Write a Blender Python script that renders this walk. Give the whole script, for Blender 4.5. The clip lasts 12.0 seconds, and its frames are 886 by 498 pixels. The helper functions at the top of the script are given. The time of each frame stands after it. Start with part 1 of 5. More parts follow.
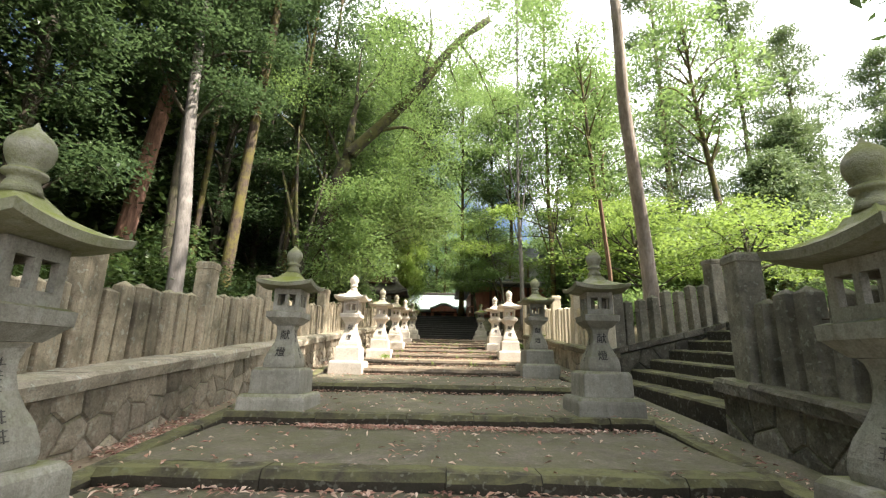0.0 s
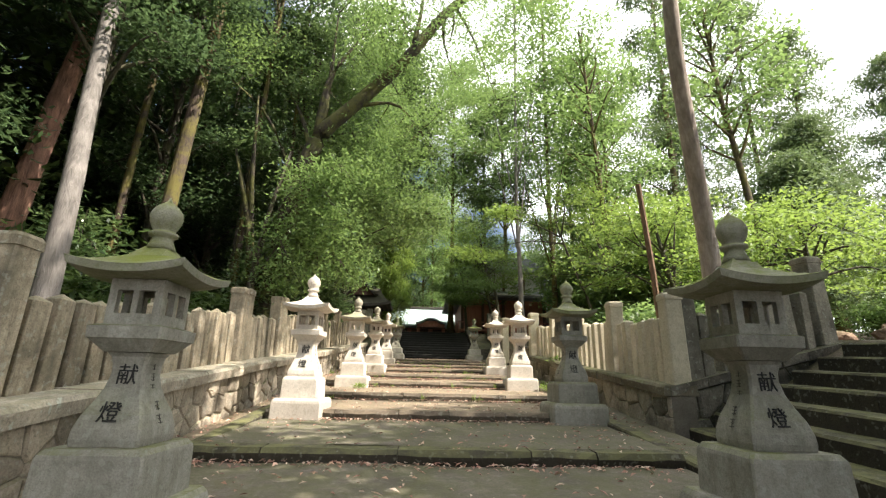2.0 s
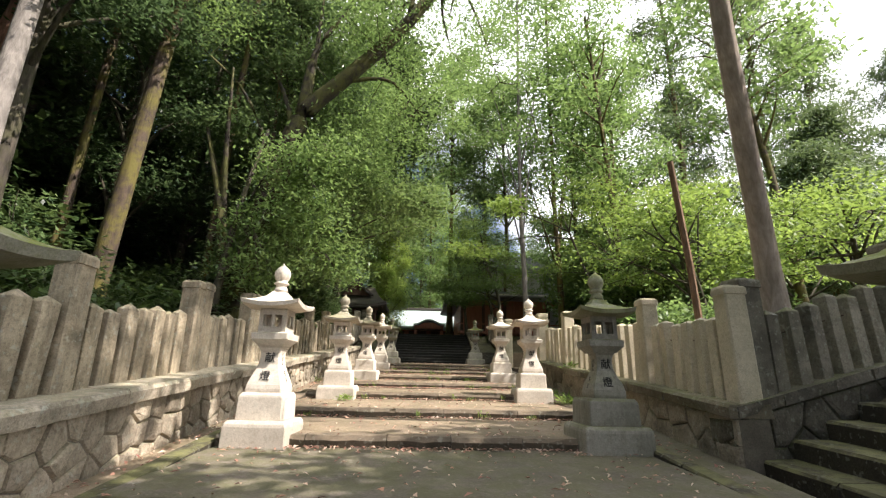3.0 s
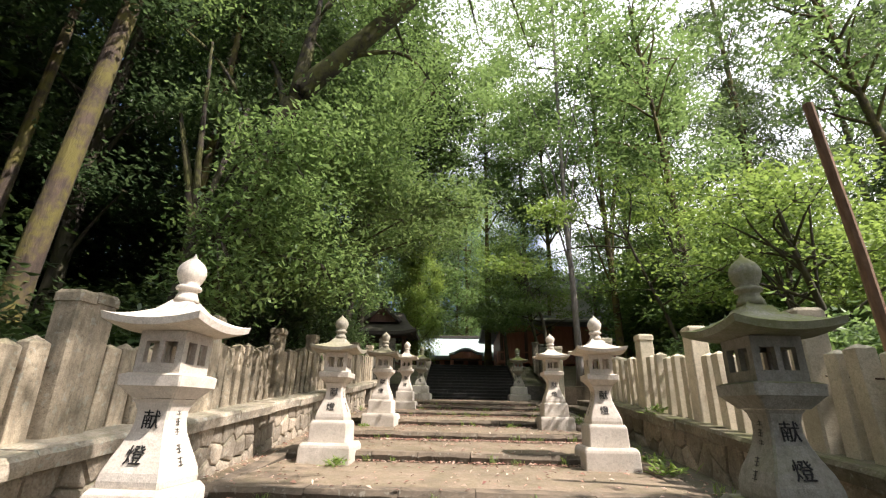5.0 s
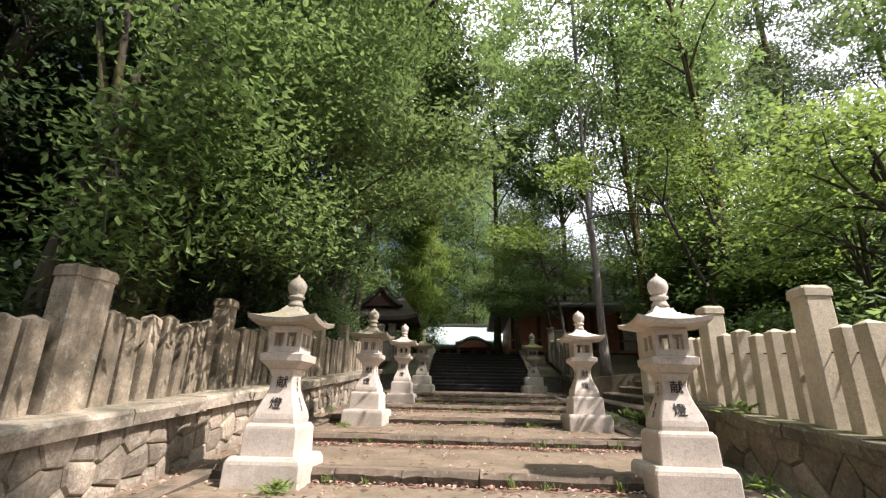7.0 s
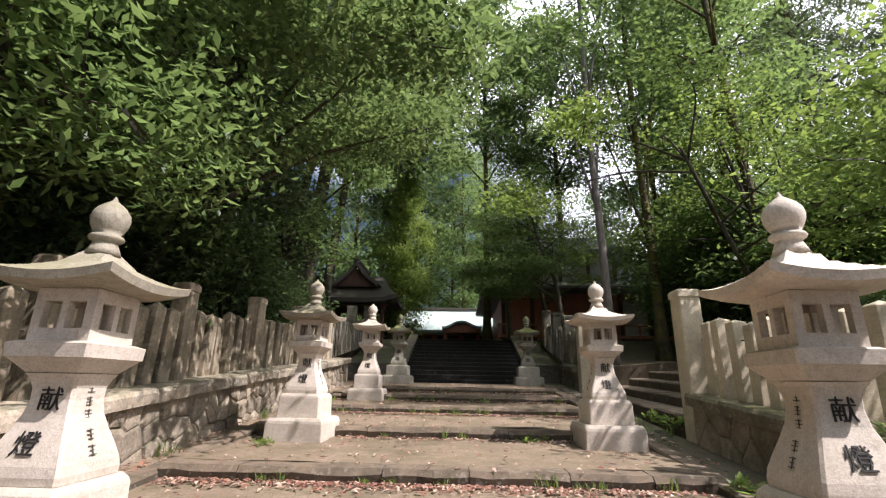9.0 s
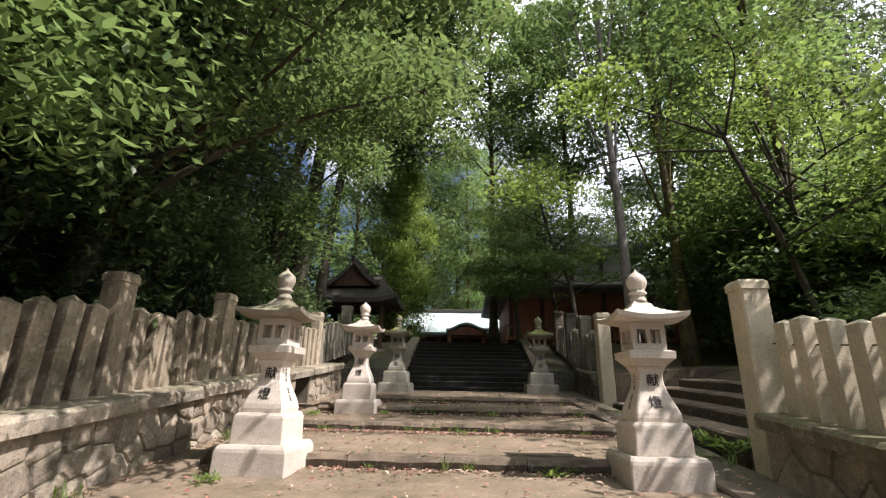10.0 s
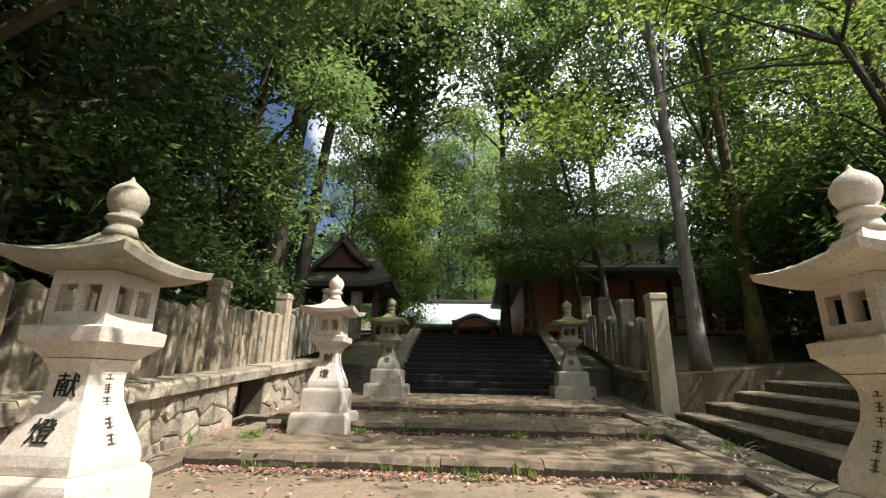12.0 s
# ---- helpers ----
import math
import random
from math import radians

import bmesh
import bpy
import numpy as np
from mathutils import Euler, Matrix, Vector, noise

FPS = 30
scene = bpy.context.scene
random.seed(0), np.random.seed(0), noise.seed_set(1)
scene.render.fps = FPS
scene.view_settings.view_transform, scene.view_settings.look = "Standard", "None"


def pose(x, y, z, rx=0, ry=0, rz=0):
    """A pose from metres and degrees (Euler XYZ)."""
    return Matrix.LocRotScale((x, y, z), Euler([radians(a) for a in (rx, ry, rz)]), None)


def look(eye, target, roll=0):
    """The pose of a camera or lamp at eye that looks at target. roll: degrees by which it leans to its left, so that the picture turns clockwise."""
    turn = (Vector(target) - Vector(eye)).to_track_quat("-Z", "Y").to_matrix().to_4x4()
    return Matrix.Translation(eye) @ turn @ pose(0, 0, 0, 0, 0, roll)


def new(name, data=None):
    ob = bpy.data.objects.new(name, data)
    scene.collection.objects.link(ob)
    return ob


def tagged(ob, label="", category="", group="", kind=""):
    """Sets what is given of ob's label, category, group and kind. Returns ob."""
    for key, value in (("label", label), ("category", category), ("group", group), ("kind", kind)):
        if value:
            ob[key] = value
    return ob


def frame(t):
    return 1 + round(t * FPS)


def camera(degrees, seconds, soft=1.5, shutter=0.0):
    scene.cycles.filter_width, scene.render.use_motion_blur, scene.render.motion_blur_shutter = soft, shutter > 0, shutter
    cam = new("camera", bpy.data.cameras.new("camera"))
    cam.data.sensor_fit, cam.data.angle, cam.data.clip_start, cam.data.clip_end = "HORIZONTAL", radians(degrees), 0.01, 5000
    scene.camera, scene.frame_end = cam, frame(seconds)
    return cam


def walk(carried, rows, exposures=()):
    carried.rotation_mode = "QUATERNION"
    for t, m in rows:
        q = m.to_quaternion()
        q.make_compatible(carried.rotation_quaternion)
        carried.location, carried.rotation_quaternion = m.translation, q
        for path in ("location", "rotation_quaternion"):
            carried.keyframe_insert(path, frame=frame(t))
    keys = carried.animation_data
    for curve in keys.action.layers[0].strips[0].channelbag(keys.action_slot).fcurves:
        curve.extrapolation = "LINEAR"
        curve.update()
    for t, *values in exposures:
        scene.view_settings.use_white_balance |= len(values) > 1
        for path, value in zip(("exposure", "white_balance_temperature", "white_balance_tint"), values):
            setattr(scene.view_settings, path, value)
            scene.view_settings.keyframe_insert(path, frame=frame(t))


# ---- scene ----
cam = camera(88.2, 12.0, soft=1.25)
METRES, EYE, TILT, LEAN, TURN = 17.0, 1.3, 0.0, 0.0, 0.0
ROWS = [
    (0.0, 0.0, 0.0, 0.0, -0.29, 13.77, -1.18),
    (0.5, -0.0007, 0.0497, 0.0059, -0.98, 14.21, -1.23),
    (1.0, -0.0052, 0.0926, 0.0131, -1.11, 14.84, -1.17),
    (1.5, -0.0057, 0.1406, 0.0173, -1.74, 15.34, -1.23),
    (2.0, -0.0106, 0.1888, 0.0196, -2.18, 15.71, -1.23),
    (2.5, -0.0078, 0.2385, 0.025, -2.98, 15.85, -1.24),
    (3.0, -0.0088, 0.2812, 0.0297, -2.4, 15.93, -1.17),
    (5.0, 0.006, 0.4472, 0.0498, 2.55, 19.34, -1.08),
    (5.5, 0.0052, 0.4811, 0.0508, 4.25, 19.28, -0.98),
    (6.0, 0.0097, 0.5177, 0.05, 4.64, 18.45, -1.09),
    (6.5, 0.0047, 0.5514, 0.0526, 4.32, 18.02, -1.14),
    (7.0, 0.0071, 0.5893, 0.0544, 3.5, 18.3, -1.18),
    (9.0, 0.0176, 0.741, 0.0701, 2.36, 16.59, -1.0),
    (9.5, 0.0212, 0.7823, 0.0727, 2.3, 16.75, -1.05),
    (10.0, 0.0174, 0.8236, 0.0788, 2.98, 16.89, -1.03),
    (10.5, 0.0157, 0.8594, 0.0821, 2.91, 16.91, -1.09),
    (11.0, 0.013, 0.9015, 0.0836, 3.11, 16.24, -1.05),
    (11.5, 0.0138, 0.9454, 0.0845, 3.55, 16.28, -1.06),
    (12.0, 0.012, 0.992, 0.0895, 3.77, 16.19, -1.08),
]
walk(cam, [(t, pose(0, 0, EYE, TILT, LEAN, TURN) @ pose(METRES * x, METRES * y, METRES * z, 90 + pitch, roll, yaw)) for t, x, y, z, yaw, pitch, roll in ROWS],
     exposures=[(0, 1.64, 6550, 11), (1.5, 1.48, 6550, 10), (3.0, 1.12, 6450, 14), (5.0, 0.99, 6330, 17), (7.0, 0.87, 6220, 21), (9.0, 0.73, 6080, 22), (12.0, 0.92, 6250, 14)])

# ---------- world, sun, exposure ----------
SUN = Vector((0.57, -0.2, 0.80)).normalized()
world = bpy.data.worlds.new("world")
scene.world = world
world.use_nodes = True
wn, wl = world.node_tree.nodes, world.node_tree.links
sky = wn.new("ShaderNodeTexSky")
sky.sky_type, sky.sun_disc = "NISHITA", False
sky.sun_elevation = math.asin(SUN.z)
sky.sun_rotation = math.atan2(SUN.x, SUN.y)
wcoord, wnoise, wramp, wmix = wn.new("ShaderNodeTexCoord"), wn.new("ShaderNodeTexNoise"), wn.new("ShaderNodeValToRGB"), wn.new("ShaderNodeMix")
wnoise.inputs["Scale"].default_value, wnoise.inputs["Detail"].default_value = 2.2, 5
wramp.color_ramp.elements[0].position, wramp.color_ramp.elements[1].position = 0.64, 0.78
wmix.data_type = "RGBA"
wmix.inputs[7].default_value = (25.0, 25.6, 26.5, 1)
wl.new(wcoord.outputs["Generated"], wnoise.inputs["Vector"])
wsep, wside, wsum = wn.new("ShaderNodeSeparateXYZ"), wn.new("ShaderNodeMath"), wn.new("ShaderNodeMath")
wside.operation, wsum.operation = "MULTIPLY", "ADD"
wside.inputs[1].default_value = 0.5
wl.new(wcoord.outputs["Generated"], wsep.inputs[0])
wl.new(wsep.outputs["X"], wside.inputs[0])
whigh = wn.new("ShaderNodeMath")
whigh.operation = "MULTIPLY_ADD"
whigh.inputs[1].default_value = 0.38
wl.new(wsep.outputs["Z"], whigh.inputs[0])
wl.new(wside.outputs[0], whigh.inputs[2])
wl.new(whigh.outputs[0], wsum.inputs[0])
wl.new(wnoise.outputs["Fac"], wsum.inputs[1])
wl.new(wsum.outputs[0], wramp.inputs["Fac"])
wl.new(wramp.outputs["Color"], wmix.inputs[0])
wl.new(sky.outputs["Color"], wmix.inputs[6])
wl.new(wmix.outputs[2], wn["Background"].inputs["Color"])
wn["Background"].inputs["Strength"].default_value = 0.053
sun = new("sun", bpy.data.lights.new("sun", "SUN"))
sun.data.energy, sun.data.angle, sun.data.color = 5.0, radians(0.5), (1.0, 0.93, 0.82)
sun.matrix_basis = look(SUN * 60, (0, 0, 0))


# ---------- materials ----------
def ramp(nt, fac, stops):
    n = nt.nodes.new("ShaderNodeValToRGB")
    while len(n.color_ramp.elements) < len(stops):
        n.color_ramp.elements.new(0.5)
    for e, (p, c) in zip(n.color_ramp.elements, stops):
        e.position, e.color = p, (*c, 1)
    nt.links.new(fac, n.inputs["Fac"])
    return n.outputs["Color"]


def noise_tex(nt, scale, detail=5, rough=0.6, vec=None, dist=0.0):
    n = nt.nodes.new("ShaderNodeTexNoise")
    n.inputs["Scale"].default_value, n.inputs["Detail"].default_value = scale, detail
    n.inputs["Roughness"].default_value, n.inputs["Distortion"].default_value = rough, dist
    if vec is not None:
        nt.links.new(vec, n.inputs["Vector"])
    return n.outputs["Fac"]


def mixc(nt, fac, a, b, mode="MIX"):
    n = nt.nodes.new("ShaderNodeMix")
    n.data_type, n.blend_type = "RGBA", mode
    for v, i in ((fac, 0), (a, 6), (b, 7)):
        if isinstance(v, (int, float)):
            n.inputs[i].default_value = v
        elif isinstance(v, tuple):
            n.inputs[i].default_value = (*v, 1)
        else:
            nt.links.new(v, n.inputs[i])
    return n.outputs[2]


def mathn(nt, op, a, b=0.0, clamp=False):
    n = nt.nodes.new("ShaderNodeMath")
    n.operation, n.use_clamp = op, clamp
    for v, i in ((a, 0), (b, 1)):
        if isinstance(v, (int, float)):
            n.inputs[i].default_value = v
        else:
            nt.links.new(v, n.inputs[i])
    return n.outputs[0]


def base_mat(name, rough=0.8):
    m = bpy.data.materials.new(name)
    m.use_nodes = True
    p = m.node_tree.nodes["Principled BSDF"]
    p.inputs["Roughness"].default_value = rough
    return m, m.node_tree, p


def bump(nt, p, height, strength=0.4, dist=0.02):
    b = nt.nodes.new("ShaderNodeBump")
    b.inputs["Strength"].default_value, b.inputs["Distance"].default_value = strength, dist
    nt.links.new(height, b.inputs["Height"])
    nt.links.new(b.outputs["Normal"], p.inputs["Normal"])


def rock(name, dark, light, moss=0.0, moss_col=(0.10, 0.12, 0.035), grain=60.0, stain=(0.06, 0.055, 0.045), stain_amt=0.6, lichen=0.0, bump_s=0.4, vary=0.25):
    """Weathered stone: grain, large stains, lichen spots, and moss where the face looks up."""
    m, nt, p = base_mat(name, 0.85)
    p.inputs["Specular IOR Level"].default_value = 0.22
    geo = nt.nodes.new("ShaderNodeNewGeometry")
    pos = geo.outputs["Position"]
    info = nt.nodes.new("ShaderNodeObjectInfo")
    big = noise_tex(nt, 1.3, 6, 0.65, pos)
    mid = noise_tex(nt, 7.0, 6, 0.7, pos, 0.4)
    fine = noise_tex(nt, grain, 3, 0.6, pos)
    c = ramp(nt, mid, [(0.30, dark), (0.68, light)])
    c = mixc(nt, 0.45, c, ramp(nt, fine, [(0.3, tuple(v * 0.55 for v in light)), (0.7, tuple(min(1, v * 1.25) for v in light))]), "MIX")
    c = mixc(nt, mathn(nt, "MULTIPLY", ramp(nt, noise_tex(nt, 24.0, 4, 0.75, pos), [(0.50, (0, 0, 0)), (0.68, (1, 1, 1))]), 0.5), c, stain)
    st = mathn(nt, "MULTIPLY", ramp(nt, big, [(0.42, (0, 0, 0)), (0.66, (1, 1, 1))]), stain_amt)
    c = mixc(nt, st, c, stain)
    if lichen:
        v = nt.nodes.new("ShaderNodeTexNoise")
        v.inputs["Scale"].default_value, v.inputs["Detail"].default_value = 16.0, 2
        nt.links.new(pos, v.inputs["Vector"])
        li = mathn(nt, "MULTIPLY", ramp(nt, v.outputs["Fac"], [(0.60, (0, 0, 0)), (0.66, (1, 1, 1))]), lichen)
        c = mixc(nt, li, c, (0.42, 0.43, 0.36))
    if moss:
        sep = nt.nodes.new("ShaderNodeSeparateXYZ")
        nt.links.new(geo.outputs["Normal"], sep.inputs[0])
        up = mathn(nt, "MULTIPLY", mathn(nt, "SUBTRACT", sep.outputs["Z"], 0.2), 1.6, True)
        mo = mathn(nt, "MULTIPLY", up, ramp(nt, noise_tex(nt, 3.0, 6, 0.7, pos), [(0.36, (0, 0, 0)), (0.58, (1, 1, 1))]))
        c = mixc(nt, mathn(nt, "MULTIPLY", mo, moss), c, moss_col)
    hv = nt.nodes.new("ShaderNodeHueSaturation")
    nt.links.new(c, hv.inputs["Color"])
    nt.links.new(mathn(nt, "ADD", mathn(nt, "MULTIPLY", info.outputs["Random"], vary), 1 - vary / 2), hv.inputs["Value"])
    nt.links.new(hv.outputs["Color"], p.inputs["Base Color"])
    bump(nt, p, mathn(nt, "ADD", mathn(nt, "MULTIPLY", fine, 0.35), mid), bump_s, 0.03)
    return m


GRANITE = rock("granite_pale", (0.52, 0.455, 0.385), (0.67, 0.605, 0.525), 0.3, (0.36, 0.33, 0.2), 90, (0.33, 0.28, 0.22), 0.5, 0.2, 0.2)
# Roof stone part stained, part greyed to stand for the canopy's shade.
GRANITE_STAIN_SHADED = rock("granite_stain_shaded", (0.26, 0.235, 0.18), (0.43, 0.39, 0.31), 0.6, (0.21, 0.20, 0.10), 90, (0.15, 0.13, 0.09), 0.7, 0.25, 0.25)
GRANITE_MOSSY = rock("granite_mossy", (0.25, 0.235, 0.20), (0.39, 0.365, 0.315), 0.9, (0.14, 0.15, 0.045), 90, (0.14, 0.13, 0.10), 0.6, 0.25, 0.3)
FENCE_STONE = rock("fence_stone", (0.25, 0.20, 0.135), (0.48, 0.40, 0.29), 0.45, (0.17, 0.165, 0.07), 80, (0.085, 0.075, 0.05), 0.95, 0.4, 0.4, 0.5)
def streaks(m, dark, amount):
    """Adds rain streaks that run down a stone."""
    nt = m.node_tree
    p = nt.nodes["Principled BSDF"]
    src = p.inputs["Base Color"].links[0].from_socket
    geo = nt.nodes.new("ShaderNodeNewGeometry")
    mp = nt.nodes.new("ShaderNodeMapping")
    mp.inputs["Scale"].default_value = (1, 1, 0.12)
    nt.links.new(geo.outputs["Position"], mp.inputs["Vector"])
    f = ramp(nt, noise_tex(nt, 9.0, 5, 0.7, mp.outputs["Vector"]), [(0.46, (0, 0, 0)), (0.64, (1, 1, 1))])
    nt.links.new(mixc(nt, mathn(nt, "MULTIPLY", f, amount), src, dark), p.inputs["Base Color"])
    return m


MOSSY_ROOF = rock("granite_moss_roof", (0.22, 0.21, 0.165), (0.34, 0.325, 0.26), 1.0, (0.175, 0.195, 0.04), 90, (0.15, 0.16, 0.05), 0.8, 0.2, 0.4)
streaks(GRANITE_MOSSY, (0.13, 0.125, 0.09), 0.35)
streaks(FENCE_STONE, (0.10, 0.088, 0.066), 0.5)
# Dark copy of the fence stone: moss, and deep shade put into its colour.
FENCE_SHADED = rock("fence_stone_shaded", (0.15, 0.135, 0.10), (0.32, 0.29, 0.225), 0.6, (0.13, 0.14, 0.045), 80, (0.06, 0.056, 0.042), 0.8, 0.3, 0.4, 0.3)
# Darker wall stone: the shade on the right side is put in, beside moss.
WALL_SHADED = rock("wall_stone_shaded", (0.085, 0.077, 0.058), (0.21, 0.185, 0.145), 0.6, (0.10, 0.11, 0.035), 40, (0.025, 0.024, 0.018), 0.8, 0.25, 0.6, 0.5)
# Start of the path: mossy stone, darkened further to carry the shade there.
PATH_MOSS_SHADED = rock("path_moss_shaded", (0.09, 0.076, 0.06), (0.19, 0.16, 0.13), 0.55, (0.10, 0.102, 0.042), 55, (0.06, 0.055, 0.038), 0.65, 0.12, 0.5, 0.1)
# Near-black risers under a moss top: the shade below the noses put in.
EDGE_MOSS_SHADED = rock("step_edge_moss_shaded", (0.02, 0.017, 0.013), (0.065, 0.055, 0.04), 0.9, (0.14, 0.138, 0.058), 40, (0.04, 0.036, 0.026), 0.7, 0.2, 0.5, 0.3)
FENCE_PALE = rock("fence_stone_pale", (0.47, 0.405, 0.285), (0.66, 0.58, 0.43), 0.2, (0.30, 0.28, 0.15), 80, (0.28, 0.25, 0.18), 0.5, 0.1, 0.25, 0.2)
COPING = rock("coping_stone", (0.25, 0.205, 0.15), (0.49, 0.42, 0.33), 0.4, (0.16, 0.16, 0.07), 50, (0.09, 0.085, 0.065), 0.8, 0.6, 0.5, 0.3)
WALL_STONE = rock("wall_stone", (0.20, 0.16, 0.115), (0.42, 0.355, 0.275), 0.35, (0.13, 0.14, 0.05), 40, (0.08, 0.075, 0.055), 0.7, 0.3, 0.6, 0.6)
JOINT = rock("wall_joint", (0.10, 0.085, 0.065), (0.21, 0.18, 0.14), 0.2)
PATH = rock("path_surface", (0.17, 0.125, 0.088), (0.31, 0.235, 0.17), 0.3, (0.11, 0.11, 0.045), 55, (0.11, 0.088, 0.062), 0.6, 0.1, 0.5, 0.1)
# Dirt and undercut shade are put into the dark riser base; top is soil.
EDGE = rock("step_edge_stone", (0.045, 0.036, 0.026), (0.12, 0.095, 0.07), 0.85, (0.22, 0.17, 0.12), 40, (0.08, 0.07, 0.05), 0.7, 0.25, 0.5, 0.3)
SOIL = rock("forest_soil", (0.06, 0.045, 0.03), (0.15, 0.115, 0.075), 0.3, (0.07, 0.085, 0.025), 30, (0.04, 0.03, 0.02), 0.5, 0.0, 0.8, 0.0)
# Near black: the shade over the end flight is put into the colour.
DARK_STEP = rock("dark_stone_shaded", (0.008, 0.0075, 0.007), (0.022, 0.02, 0.018), 0.3, (0.02, 0.02, 0.012), 40, (0.02, 0.02, 0.018), 0.6, 0.05, 0.5, 0.3)


def bark(name, dark, light, moss=0.0, moss_col=(0.2, 0.19, 0.03), stretch=0.18):
    m, nt, p = base_mat(name, 0.9)
    tc = nt.nodes.new("ShaderNodeTexCoord")
    mp = nt.nodes.new("ShaderNodeMapping")
    mp.inputs["Scale"].default_value = (1, 1, stretch)
    nt.links.new(tc.outputs["Object"], mp.inputs["Vector"])
    n1 = noise_tex(nt, 14, 6, 0.7, mp.outputs["Vector"], 0.6)
    n2 = noise_tex(nt, 1.6, 4, 0.6, tc.outputs["Object"])
    c = ramp(nt, n1, [(0.32, dark), (0.66, light)])
    c = mixc(nt, ramp(nt, n2, [(0.4, (0, 0, 0)), (0.7, (0.6, 0.6, 0.6))]), c, tuple(v * 0.5 for v in dark))
    if moss:
        c = mixc(nt, mathn(nt, "MULTIPLY", ramp(nt, noise_tex(nt, 2.2, 5, 0.7, tc.outputs["Object"]), [(0.42, (0, 0, 0)), (0.58, (1, 1, 1))]), moss), c, moss_col)
    nt.links.new(c, p.inputs["Base Color"])
    bump(nt, p, n1, 0.8, 0.04)
    return m


BARK_GREY = bark("bark_grey", (0.12, 0.105, 0.092), (0.27, 0.24, 0.215))
BARK_BROWN = bark("bark_brown", (0.036, 0.025, 0.018), (0.115, 0.078, 0.054), 0.6, (0.17, 0.15, 0.02))
BARK_RED = bark("bark_red", (0.10, 0.05, 0.035), (0.38, 0.20, 0.14))
BARK_POLE = bark("bark_pole", (0.15, 0.085, 0.05), (0.34, 0.21, 0.125))
BARK_MOSSY = bark("bark_mossy", (0.016, 0.012, 0.009), (0.06, 0.045, 0.03), 0.55, (0.12, 0.125, 0.02))
BARK_DARK = bark("bark_dark", (0.03, 0.025, 0.02), (0.10, 0.08, 0.06), 0.25, (0.10, 0.11, 0.02))
BARK_TAN = bark("bark_tan", (0.30, 0.235, 0.19), (0.56, 0.47, 0.40))


def leaf_mat(name, c0, c1, c2, trans=0.4, rough=0.45):
    """Leaves: colour varies leaf by leaf and bough by bough; some light passes through them."""
    m, nt, p = base_mat(name, rough)
    geo = nt.nodes.new("ShaderNodeNewGeometry")
    c = ramp(nt, geo.outputs["Random Per Island"], [(0.0, c0), (0.55, c1), (1.0, c2)])
    b = noise_tex(nt, 0.55, 3, 0.6, geo.outputs["Position"])
    hv = nt.nodes.new("ShaderNodeHueSaturation")
    nt.links.new(c, hv.inputs["Color"])
    nt.links.new(mathn(nt, "ADD", mathn(nt, "MULTIPLY", b, 0.9), 0.55), hv.inputs["Value"])
    nt.links.new(hv.outputs["Color"], p.inputs["Base Color"])
    t = nt.nodes.new("ShaderNodeBsdfTranslucent")
    nt.links.new(mixc(nt, 0.5, hv.outputs["Color"], tuple(min(1, v * 1.9) for v in c2)), t.inputs["Color"])
    mx = nt.nodes.new("ShaderNodeMixShader")
    mx.inputs[0].default_value = trans
    nt.links.new(p.outputs[0], mx.inputs[1])
    nt.links.new(t.outputs[0], mx.inputs[2])
    nt.links.new(mx.outputs[0], nt.nodes["Material Output"].inputs["Surface"])
    return m


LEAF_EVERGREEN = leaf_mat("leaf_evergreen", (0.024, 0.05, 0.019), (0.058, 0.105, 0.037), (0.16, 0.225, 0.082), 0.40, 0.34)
# Darker copy of the evergreen leaf: the grove's shade is put into its colour.
LEAF_DEEP = leaf_mat("leaf_deep_shaded", (0.021, 0.043, 0.018), (0.043, 0.08, 0.031), (0.095, 0.145, 0.056), 0.36, 0.36)
# Lighter copy for overhanging boughs: their sunlight is put into the colour.
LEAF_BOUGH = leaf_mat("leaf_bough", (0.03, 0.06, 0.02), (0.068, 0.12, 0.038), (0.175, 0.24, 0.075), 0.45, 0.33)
# Darkest copy, for growth deep in the grove, with its shade painted in.
LEAF_SHADE = leaf_mat("leaf_shaded", (0.02, 0.04, 0.013), (0.04, 0.07, 0.02), (0.075, 0.115, 0.03), 0.3, 0.4)
LEAF_MID = leaf_mat("leaf_mid", (0.04, 0.08, 0.024), (0.095, 0.16, 0.046), (0.21, 0.30, 0.092), 0.42)
LEAF_MAPLE = leaf_mat("leaf_maple", (0.06, 0.11, 0.024), (0.12, 0.195, 0.04), (0.24, 0.32, 0.07), 0.45, 0.55)
LEAF_CEDAR = leaf_mat("leaf_cedar", (0.10, 0.17, 0.03), (0.18, 0.27, 0.05), (0.30, 0.38, 0.09), 0.45, 0.6)
LEAF_CONIFER = leaf_mat("leaf_conifer", (0.05, 0.085, 0.035), (0.085, 0.135, 0.05), (0.15, 0.20, 0.075), 0.3, 0.6)
LEAF_DRY = leaf_mat("leaf_dry", (0.20, 0.06, 0.05), (0.36, 0.18, 0.12), (0.64, 0.50, 0.40), 0.15, 0.7)


def wood(name, dark, light):
    m, nt, p = base_mat(name, 0.7)
    tc = nt.nodes.new("ShaderNodeTexCoord")
    mp = nt.nodes.new("ShaderNodeMapping")
    mp.inputs["Scale"].default_value = (1, 1, 0.1)
    nt.links.new(tc.outputs["Object"], mp.inputs["Vector"])
    n = noise_tex(nt, 12, 5, 0.7, mp.outputs["Vector"])
    nt.links.new(ramp(nt, n, [(0.3, dark), (0.7, light)]), p.inputs["Base Color"])
    bump(nt, p, n, 0.3, 0.01)
    return m


